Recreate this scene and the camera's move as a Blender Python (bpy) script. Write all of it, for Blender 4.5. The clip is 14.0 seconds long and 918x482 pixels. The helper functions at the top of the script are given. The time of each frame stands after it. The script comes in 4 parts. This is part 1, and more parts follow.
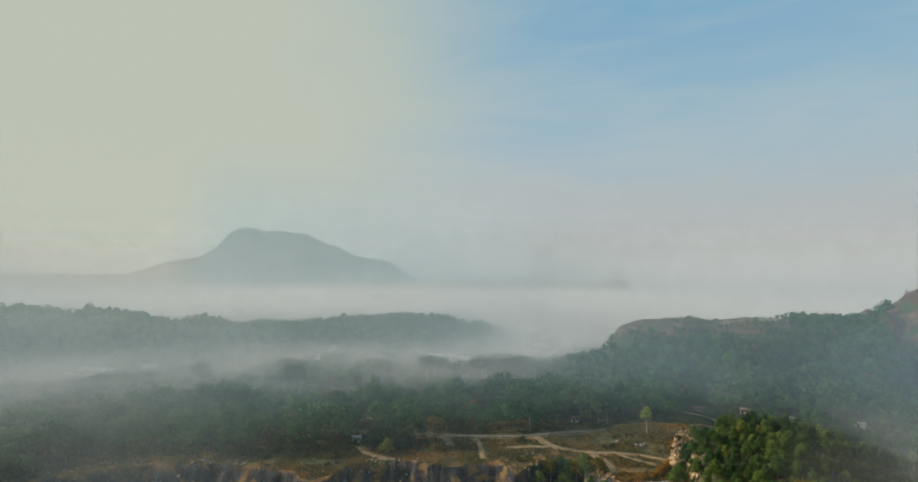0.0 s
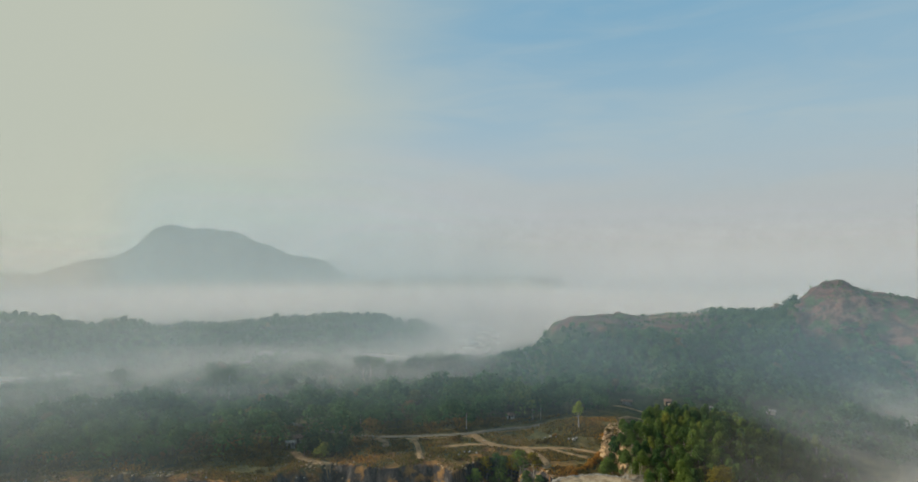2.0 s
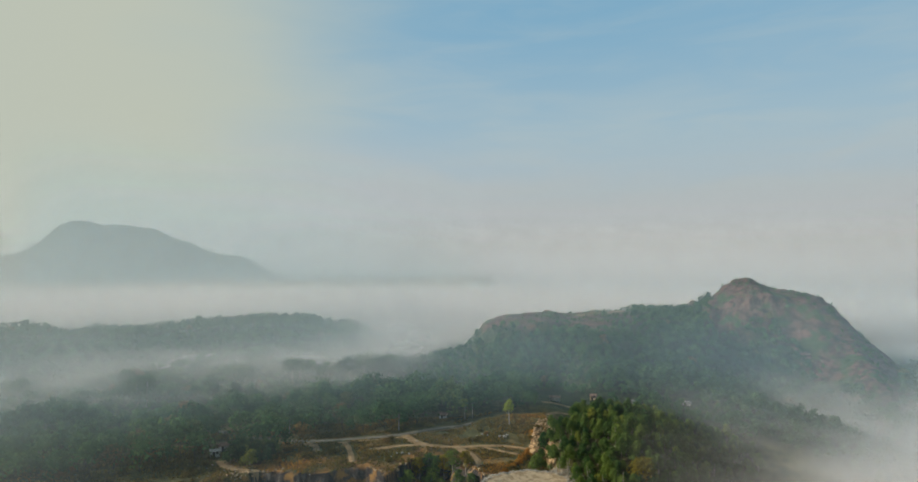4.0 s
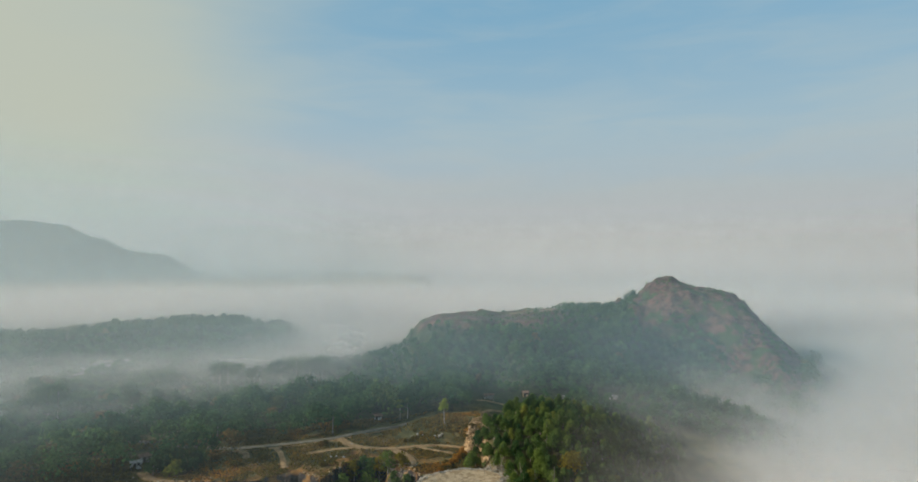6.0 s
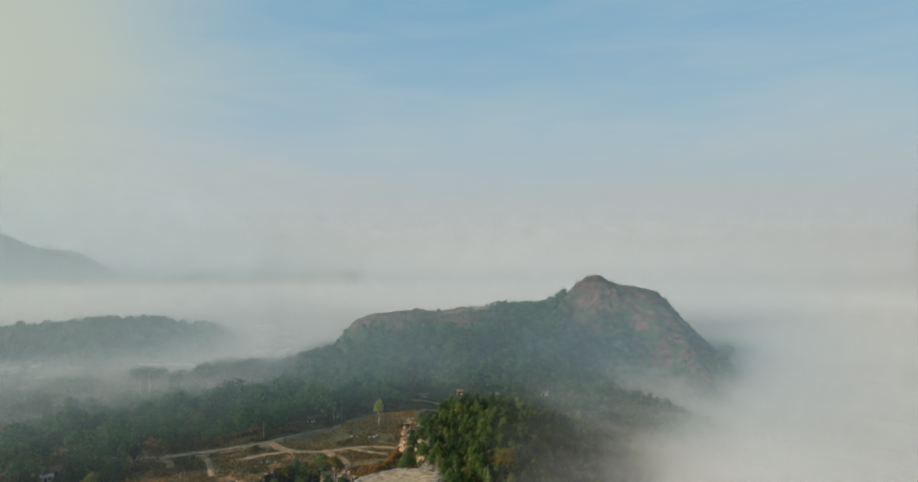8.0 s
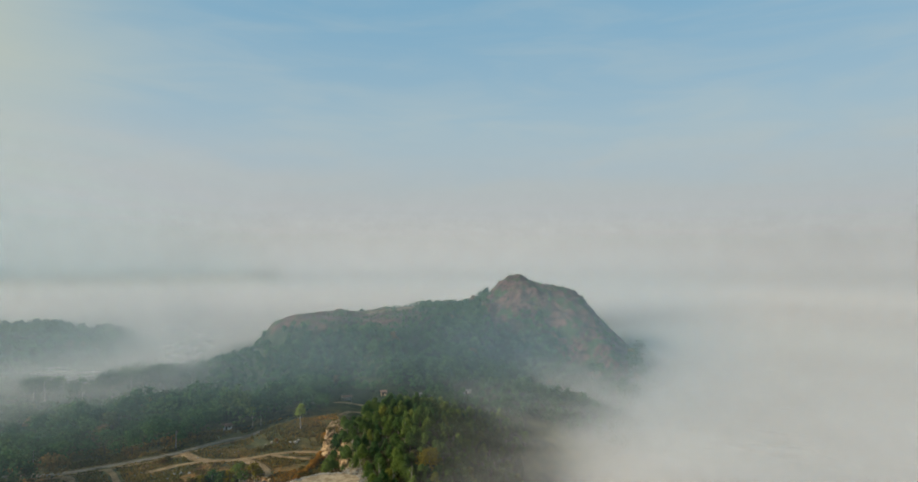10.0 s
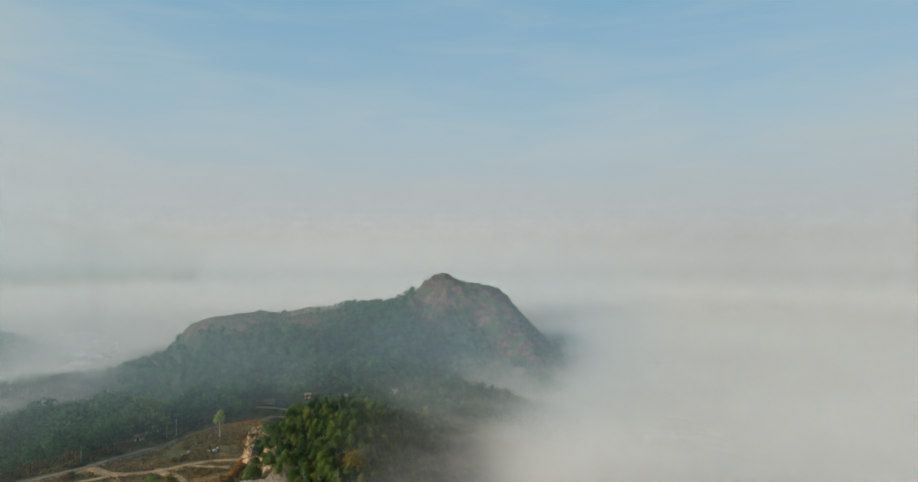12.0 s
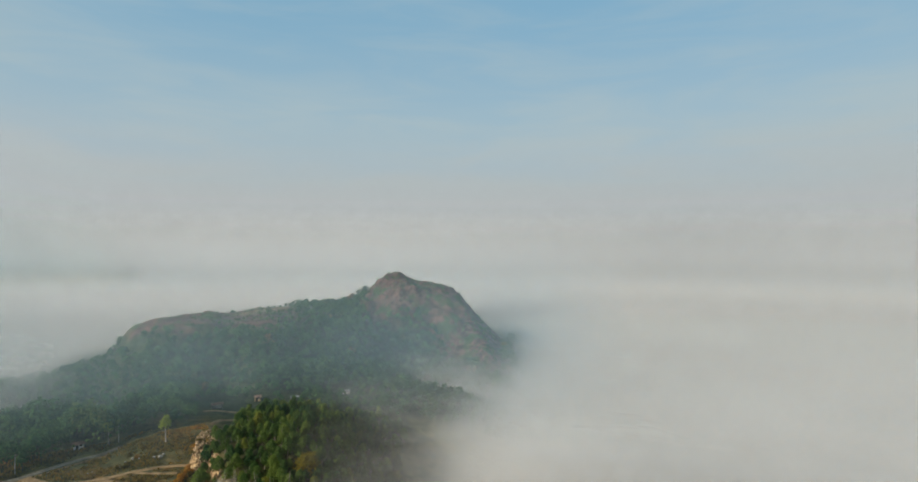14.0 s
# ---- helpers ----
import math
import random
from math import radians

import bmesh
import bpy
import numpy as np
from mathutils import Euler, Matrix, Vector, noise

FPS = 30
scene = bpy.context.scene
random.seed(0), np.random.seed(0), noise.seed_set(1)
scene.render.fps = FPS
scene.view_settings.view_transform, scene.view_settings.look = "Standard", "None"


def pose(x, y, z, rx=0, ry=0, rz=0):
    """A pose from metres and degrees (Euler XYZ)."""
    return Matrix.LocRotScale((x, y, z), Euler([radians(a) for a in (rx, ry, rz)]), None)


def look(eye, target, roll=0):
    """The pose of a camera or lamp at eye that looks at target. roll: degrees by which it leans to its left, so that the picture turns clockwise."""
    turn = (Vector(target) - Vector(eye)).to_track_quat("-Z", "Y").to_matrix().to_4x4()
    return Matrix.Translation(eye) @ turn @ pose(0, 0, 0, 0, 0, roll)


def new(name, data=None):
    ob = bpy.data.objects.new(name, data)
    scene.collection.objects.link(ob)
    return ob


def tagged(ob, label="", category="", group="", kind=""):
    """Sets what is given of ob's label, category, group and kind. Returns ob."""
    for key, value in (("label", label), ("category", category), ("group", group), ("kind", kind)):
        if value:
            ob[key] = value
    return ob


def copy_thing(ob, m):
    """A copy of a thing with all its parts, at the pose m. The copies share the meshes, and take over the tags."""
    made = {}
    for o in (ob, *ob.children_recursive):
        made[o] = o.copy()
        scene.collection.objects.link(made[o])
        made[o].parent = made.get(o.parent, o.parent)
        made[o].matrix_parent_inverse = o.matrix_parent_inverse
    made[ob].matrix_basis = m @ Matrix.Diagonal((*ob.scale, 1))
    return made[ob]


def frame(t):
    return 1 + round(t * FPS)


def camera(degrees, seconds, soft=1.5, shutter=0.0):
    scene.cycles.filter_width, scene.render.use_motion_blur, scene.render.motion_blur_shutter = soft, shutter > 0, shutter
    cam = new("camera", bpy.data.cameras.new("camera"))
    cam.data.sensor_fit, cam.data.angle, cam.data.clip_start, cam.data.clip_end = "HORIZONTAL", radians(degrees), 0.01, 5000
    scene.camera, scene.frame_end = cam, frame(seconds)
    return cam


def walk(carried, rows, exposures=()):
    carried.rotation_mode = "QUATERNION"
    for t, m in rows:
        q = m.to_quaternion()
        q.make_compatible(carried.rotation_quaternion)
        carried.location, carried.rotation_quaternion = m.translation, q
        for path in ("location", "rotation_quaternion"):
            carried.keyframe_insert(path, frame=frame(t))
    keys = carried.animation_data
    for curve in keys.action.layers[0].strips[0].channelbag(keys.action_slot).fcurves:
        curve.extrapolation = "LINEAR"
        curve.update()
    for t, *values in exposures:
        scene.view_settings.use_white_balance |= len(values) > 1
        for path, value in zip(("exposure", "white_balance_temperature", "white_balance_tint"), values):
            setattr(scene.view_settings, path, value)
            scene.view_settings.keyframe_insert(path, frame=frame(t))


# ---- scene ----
cam = camera(78.2, 14.0, soft=1.7)
EXPOSURES = ()
PATH = (
    (0.0, -0.00, -0.00, 70.00, 0.11, 2.55, 0.40), (0.5, -0.08, -0.11, 70.27, 1.90, 2.48, 0.32),
    (1.0, -0.17, -0.23, 70.55, 3.48, 2.45, 0.23), (1.5, -0.28, -0.36, 70.83, 5.05, 2.40, 0.18),
    (2.0, -0.41, -0.51, 71.11, 6.58, 2.34, 0.14), (2.5, -0.54, -0.67, 71.39, 8.38, 2.29, 0.14),
    (3.0, -0.70, -0.85, 71.68, 10.05, 2.26, 0.12), (5.5, -1.68, -1.93, 73.18, 18.53, 2.00, 0.03),
    (6.0, -1.92, -2.19, 73.49, 20.12, 1.96, 0.02), (6.5, -2.18, -2.46, 73.80, 21.98, 1.90, 0.06),
    (7.0, -2.45, -2.75, 74.12, 23.56, 1.85, 0.11), (7.5, -2.73, -3.05, 74.44, 25.13, 1.79, 0.14),
    (8.0, -3.03, -3.36, 74.76, 26.74, 1.75, 0.15), (10.5, -4.74, -5.12, 76.44, 36.46, 1.52, 0.17),
    (11.0, -5.13, -5.52, 76.78, 38.36, 1.46, 0.10), (11.5, -5.53, -5.92, 77.13, 40.20, 1.41, 0.07),
    (12.0, -5.95, -6.34, 77.48, 41.99, 1.35, 0.08), (12.5, -6.38, -6.78, 77.83, 43.78, 1.28, 0.10),
    (13.0, -6.82, -7.23, 78.19, 45.18, 1.22, 0.09), (13.5, -7.28, -7.69, 78.55, 46.05, 1.16, 0.10),
    (14.0, -7.76, -8.16, 78.92, 46.73, 1.09, 0.12))


def flown(x, y, z, yaw, pitch, roll):
    """The pose of a camera at x, y, z that heads yaw degrees to the right of +Y and pitch degrees up."""
    a, p = radians(yaw), radians(pitch)
    way = Vector((math.sin(a) * math.cos(p), math.cos(a) * math.cos(p), math.sin(p)))
    return look((x, y, z), Vector((x, y, z)) + 100 * way, roll)


walk(cam, [(t, flown(*p)) for t, *p in PATH], EXPOSURES)
scene.cycles.transparent_max_bounces = 110

# ---- sky and sun ----
SUN_AZ, SUN_EL = -82.0, 24.0   # degrees to the right of +Y, degrees up
to_sun = Vector((math.sin(radians(SUN_AZ)) * math.cos(radians(SUN_EL)),
                 math.cos(radians(SUN_AZ)) * math.cos(radians(SUN_EL)), math.sin(radians(SUN_EL))))
sun = new("sun", bpy.data.lights.new("sun", "SUN"))
sun.data.energy, sun.data.angle, sun.data.color = 5.0, radians(2.5), (1.0, 0.89, 0.74)
sun.matrix_world = look(to_sun * 1000, (0, 0, 0))


class Nodes:
    """Short hand for a node tree."""

    def __init__(self, tree):
        self.t = tree
        tree.nodes.clear()

    def add(self, kind, **ins):
        n = self.t.nodes.new(kind)
        return self.put(n, **ins)

    def put(self, n, **ins):
        for k, v in ins.items():
            key = int(k[1:]) if k[0] == "i" and k[1:].isdigit() else k.replace("_", " ")
            s = n.inputs[key]
            if isinstance(v, bpy.types.NodeSocket):
                self.t.links.new(v, s)
            elif isinstance(v, tuple) and s.type == "RGBA" and len(v) == 3:
                s.default_value = (*v, 1)
            else:
                s.default_value = v
        return n

    def math(self, op, a, b=0.0, clamp=False):
        n = self.t.nodes.new("ShaderNodeMath")
        n.operation, n.use_clamp = op, clamp
        return self.put(n, i0=a, i1=b).outputs[0]

    def ramp(self, v, lo, hi, out0=0.0, out1=1.0):
        n = self.t.nodes.new("ShaderNodeMapRange")
        n.interpolation_type = "SMOOTHSTEP"
        return self.put(n, i0=v, i1=lo, i2=hi, i3=out0, i4=out1).outputs[0]

    def mix(self, f, a, b, blend="MIX"):
        n = self.t.nodes.new("ShaderNodeMix")
        n.data_type, n.blend_type = "RGBA", blend
        return self.put(n, i0=f, i6=a, i7=b).outputs[2]

    def noise(self, vec, scale, detail=4.0, rough=0.55, dist=0.0):
        n = self.t.nodes.new("ShaderNodeTexNoise")
        return self.put(n, Vector=vec, Scale=scale, Detail=detail, Roughness=rough, Distortion=dist).outputs[0]

    def scaled(self, vec, s, rot=(0, 0, 0)):
        n = self.t.nodes.new("ShaderNodeMapping")
        return self.put(n, Vector=vec, Scale=s, Rotation=rot).outputs[0]


world = bpy.data.worlds.new("hazy_morning_sky")
scene.world, world.use_nodes = world, True
N = Nodes(world.node_tree)
sky = N.add("ShaderNodeTexSky")
sky.sky_type, sky.sun_disc = "NISHITA", False
sky.sun_elevation, sky.sun_rotation = radians(SUN_EL), radians(SUN_AZ)
sky.air_density, sky.dust_density, sky.ozone_density = 1.0, 1.0, 1.5
blue = N.mix(1.0, sky.outputs[0], (0.10, 0.10, 0.10), "MULTIPLY")
way = N.add("ShaderNodeTexCoord").outputs["Generated"]
sep = N.add("ShaderNodeSeparateXYZ", Vector=way)
up = sep.outputs[2]
dot = N.t.nodes.new("ShaderNodeVectorMath")
dot.operation = "DOT_PRODUCT"
dot = N.put(dot, i0=way, i1=tuple(to_sun)).outputs["Value"]
wisps = N.noise(N.scaled(way, (1.6, 1.6, 9.0), (0.06, 0.10, 0.4)), 2.2, 5.0, 0.55, 0.6)
soft = N.noise(N.scaled(way, (1.0, 1.0, 2.5)), 2.0, 3.0, 0.5)
near_sun = N.ramp(N.math("ADD", dot, N.math("MULTIPLY", N.math("SUBTRACT", soft, 0.5), 0.35)), 0.05, 0.52)
low = N.ramp(up, 0.03, 0.46, 1.0, 0.0)
blue = N.mix(0.78, blue, (0.225, 0.455, 0.625))   # thin high haze that pales the blue
streaks = N.math("MULTIPLY", N.ramp(wisps, 0.34, 0.76), 0.28)
veil = N.math("ADD", low, streaks, True)
haze = N.mix(N.ramp(up, 0.0, 0.25), (0.425, 0.445, 0.455), (0.425, 0.515, 0.54))
haze = N.mix(N.math("MULTIPLY", N.ramp(dot, -0.2, 0.45), N.ramp(up, 0.30, 0.04)), haze, (0.53, 0.51, 0.51))
col = N.mix(veil, blue, haze)
col = N.mix(near_sun, col, (0.50, 0.535, 0.455))
N.add("ShaderNodeOutputWorld", Surface=N.add("ShaderNodeBackground", Color=col, Strength=1.0).outputs[0])


# ---- shape of the land ----
def smooth(a, b, x):
    u = np.clip((np.asarray(x, float) - a) / (b - a), 0, 1)
    return u * u * (3 - 2 * u)


def wave(x, y, size, seed=0):
    """Smooth value noise in -1..1 at a grain of size metres."""
    x, y = np.asarray(x, float) / size, np.asarray(y, float) / size
    i, j = np.floor(x), np.floor(y)
    u, v = x - i, y - j
    u, v = u * u * (3 - 2 * u), v * v * (3 - 2 * v)

    def h(a, b):
        s = np.sin(a * 127.1 + b * 311.7 + seed * 74.7) * 43758.5453
        return (s - np.floor(s)) * 2 - 1
    return (h(i, j) * (1 - u) + h(i + 1, j) * u) * (1 - v) + (h(i, j + 1) * (1 - u) + h(i + 1, j + 1) * u) * v


def rough(x, y, size, octaves=4, seed=0, gain=0.5):
    s, a = 0, 1.0
    for k in range(octaves):
        s, a, size = s + a * wave(x, y, size, seed + k * 13), a * gain, size / 2.03
    return s


def polar(x, y):
    return np.degrees(np.arctan2(x, y)), np.hypot(x, y)


def place(az, dist):
    """x, y of a bearing in degrees to the right of +Y and a distance from the origin."""
    return dist * math.sin(radians(az)), dist * math.cos(radians(az))


# crest heights of the rocky hill, of the wooded ridge and of the far mountain, by bearing
HILL_AZ = (2, 6, 9, 12.2, 14.5, 15.8, 18, 21, 22.6, 24, 28, 31, 33.5, 36, 37.4, 38.8, 40.3, 41.6, 44.2, 45.6, 47, 48.4, 50.5, 54, 60)
HILL_Z = (-24, -23, -19, -11, 2, 25, 31, 34, 34.5, 31.5, 33.5, 32, 29, 31, 42.5, 53, 59, 54, 48, 45.5, 36, 23.5, 5, -22, -30)
RIDGE_AZ = (-150, -105, -75, -39, -31, -26, -21, -17, -12.5, -8, -4.5, -1.5, 1, 3, 5.5, 8, 12)
RIDGE_Z = (-28, 20, 44, 23, 15.5, 5.5, 1.0, -2.0, -0.5, 4, 5, 1, -6, -6, -21, -27, -30)
FAR_AZ = (-60, -40, -36, -33, -29, -25, -23, -21.8, -20.7, -19.4, -15, -13, -10.6, -9.4, -7.0, -5.7, -4.2, -2, 4)
FAR_Z = (-150, -140, -100, -40, 40, 112, 185, 272, 292, 294, 252, 196, 128, 112, 94, 46, -20, -80, -120)


def crest(az, knots, heights):
    """Heights along a crest with rounded corners between the knots."""
    return sum(np.interp(az + d, knots, heights) for d in (-0.45, -0.15, 0.15, 0.45)) / 4


def hill_centre(az):
    return 440 + 80 * smooth(22, 40, az) - 30 * smooth(44, 52, az)


def quarry_edge(x, y):
    az, _ = polar(x, y)
    e = 205 + 30 * smooth(-14, -31, az) + 4.5 * wave(x, y, 26, 3) + 3.0 * wave(x, y, 9, 4) + 1.6 * wave(x, y, 3.7, 5)
    e = e - 14 * np.exp(-((az + 13.5) / 2.6) ** 2) - 9 * np.exp(-((az - 6.0) / 1.4) ** 2) + 9 * np.exp(-((az - 10.2) / 2.3) ** 2)
    return e - 60 * smooth(-35, -40, az) - 34 * smooth(13.5, 18.5, az) - 20 * smooth(22, 30, az)


def land(x, y):
    """Ground height, without fine roughness on the far parts."""
    x, y = np.asarray(x, float), np.asarray(y, float)
    az, r = polar(x, y)
    h = 1.3 * rough(x, y, 60, 3, 1) * smooth(200, 260, r)
    # the valley under the mist to the right
    drop = smooth(33, 52, az + 4 * smooth(300, 180, r)) * (1 - 0.8 * np.exp(-((r - 300) / 45) ** 2) * smooth(58, 44, az))
    drop = drop * smooth(175, 120, az) * smooth(20, 120, r)
    lip = 60 * smooth(14, 8, az)
    h = h - 32 * drop - 24 * smooth(430 - lip, 620 - 1.6 * lip, r) * (1 - drop)
    # low wooded ridge, far to the left
    k = crest(az, RIDGE_AZ, RIDGE_Z) + 2.0 * wave(x, y, 45, 8)
    u = (r - 640) / np.where(r < 640, 105, 160)
    h = np.maximum(h, -28 + (k + 28) * np.exp(-u * u))
    # rocky hill
    c = hill_centre(az)
    k = crest(az, HILL_AZ, HILL_Z)
    bare = smooth(36.3, 38.2, az) * smooth(51, 47.5, az)
    wide = 150 - 66 * bare - 40 * smooth(15, 13, az) - 45 * smooth(13, 16, az) * smooth(28, 23, az)
    u = np.abs(r - c) / np.where(r < c, wide, 110)
    shape = np.where(r < c, np.exp(-u ** (2.0 + 0.8 * smooth(16, 19, az))), np.exp(-u * u))
    foot = -26.0
    hill = foot + (k - foot) * shape
    stone = smooth(22, 34, hill + 7 * wave(x, y, 30, 20) + 10 * bare)
    hill = hill + smooth(15, 17, az) * (0.45 + 0.55 * smooth(26, 36, az)) * stone * (2.6 * rough(x, y, 17, 4, 21, 0.6) + 2.2 * np.abs(wave(x, y, 8, 25)) - 1.0) * smooth(0.2, 0.5, shape) \
        + (1 - stone) * 1.2 * rough(x, y, 25, 3, 23)
    hill = hill + stone * smooth(0.3, 0.6, shape) * (0.9 - 0.35 * bare) * np.sin(hill / 1.15 + 2.5 * wave(x, y, 22, 27))
    # a cap of rock with a low cliff round the flat top
    cap = smooth(15.2, 16.0, az) * smooth(25, 22.5, az) * smooth(0.35, 0.65, shape)
    hill = hill - 4.5 * cap * (1 - smooth(k - 7.5, k - 6.3, hill + 1.6 * wave(x, y, 13, 29)))
    h = np.maximum(h, hill) + 2.5 * np.exp(-((h - hill) / 5) ** 2)
    # the knoll of the near grove
    gx, gy = place(28.5, 226)
    a = radians(28.5)
    s, q = (x - gx) * math.cos(a) - (y - gy) * math.sin(a), (x - gx) * math.sin(a) + (y - gy) * math.cos(a)
    deep, cut = smooth(-20, -6, s), smooth(-17, -25, s)
    h = h + 8.6 * smooth(-30.6, -28.2, s + 1.0 * wave(x, y, 6, 35)) * smooth(44, 4, s) * smooth(-50 + 35 * cut, -10 - 1.5 * cut, q) * smooth(11 + 41 * deep, 5 + 13 * deep, q)
    # bank behind the tracks, below the cliff stub
    h = h + 3.6 * smooth(13, 19, az) * smooth(25, 22, az) * smooth(228, 250, r) * smooth(330, 270, r)
    # quarry pit, with its benches
    e = quarry_edge(x, y)
    d = e - r
    step = 7 * smooth(0, 1, d / (1.4 + 6.5 * smooth(0.0, 0.5, wave(x, y, 15, 36)))) + 8 * smooth(7, 9, d + 2.5 * wave(x, y, 12, 31)) + 13 * smooth(22, 27, d)
    step = step * smooth(100, 60, d)
    brow = 0.9 * smooth(-8, 0, d) * wave(x, y, 5, 33)
    h = h - step * smooth(19.5, 16.5, az) * smooth(-43, -37, az) + brow * smooth(21, 17, az)
    # spoil heap of broken stone on the quarry's rim
    gx, gy = place(20.0, 182.5)
    d2 = np.sqrt(((x - gx) / 15.5) ** 2 + ((y - gy) / 10.0) ** 2)
    top = 2.4 - 0.5 * smooth(0.8, 0.4, d2) + 0.35 * wave(x, y, 1.7, 40) * smooth(1.3, 1.0, d2) * smooth(0.7, 0.9, d2)
    k = smooth(1.3, 0.95, d2)
    h = h * (1 - k) + top * k
    # far mountain
    k = crest(az, FAR_AZ, FAR_Z)
    u = (r - 3600) / np.where(r < 3600, 620, 500)
    far = -60 + (k + 60 + 22 * rough(x, y, 240, 4, 50) * smooth(20, 90, k)) * np.exp(-u * u)
    return np.maximum(h, np.where(k > -50, far, -999))


def barren(x, y):
    """How far the ground is bare rock on the hill, 0..1."""
    az, r = polar(x, y)
    h = land(x, y)
    c = hill_centre(az)
    bare = smooth(36.3, 37.8, az) * smooth(56, 52, az)
    flat = smooth(13.5, 16, az) * smooth(33, 28.5, az)
    lump = 8 * rough(x, y, 34, 3, 60)
    top = smooth(20, 28, h + 0.8 * lump - 3.5 * smooth(22, 27, az)) * flat + smooth(11, 25, h + 1.2 * lump + 32 * smooth(41, 47, az)) * bare
    return np.clip(top, 0, 1) * smooth(300, 380, r) * smooth(c + 160, c + 60, r)


def dry(x, y):
    """How far the ground is bare, dry earth round the quarry, 0..1."""
    az, r = polar(x, y)
    edge = quarry_edge(x, y)
    rim = smooth(16, 5, r - edge + 6 * rough(x, y, 16, 3, 62)) * smooth(21.5, 19.5, az)
    flat = smooth(-8, -3, az) * smooth(21, 19, az) * smooth(258, 236, r + 20 * smooth(9, 15, az) + 12 * rough(x, y, 20, 3, 63)) * 0.70 * smooth(-0.4, 0.6, rough(x, y, 13, 3, 66))
    flat = flat * (1 - smooth(-9.5, -8, az) * smooth(-1, -2.5, az) * smooth(217, 221, r) * smooth(240, 236, r))
    yard = np.exp(-((az + 8.8) / 2.3) ** 2 - ((r - 222) / 12) ** 2)
    slope = 0.4 * smooth(16, 19, az) * smooth(24, 22, az) * smooth(300, 262, r)
    field = smooth(1.3, 0.6, np.abs(az + 0.1)) * smooth(595, 615, r) * smooth(680, 660, r)
    return np.clip(np.maximum(np.maximum(rim, flat), np.maximum(np.maximum(yard, field), 0.5 * slope)), 0, 1)


def gravelly(x, y):
    """How far the ground is the sandy gravel of the spoil heap, 0..1."""
    gx, gy = place(20.0, 182.5)
    return smooth(1.25, 1.0, np.sqrt(((x - gx) / 15.5) ** 2 + ((y - gy) / 10.0) ** 2))


# ---- materials ----
def material(name):
    m = bpy.data.materials.new(name)
    m.use_nodes = True
    return m, Nodes(m.node_tree)


def finish(N, color, rough_=0.9, bump=None, strength=0.5, dist=0.2, **more):
    b = N.add("ShaderNodeBsdfPrincipled", Base_Color=color, Roughness=rough_, **more)
    b.inputs["Specular IOR Level"].default_value = 0.25
    if bump is not None:
        N.put(b, Normal=N.add("ShaderNodeBump", Height=bump, Strength=strength, Distance=dist).outputs[0])
    N.add("ShaderNodeOutputMaterial", Surface=b.outputs[0])
    return b


def attr(N, name):
    n = N.t.nodes.new("ShaderNodeAttribute")
    n.attribute_name = name
    return n.outputs["Fac"]


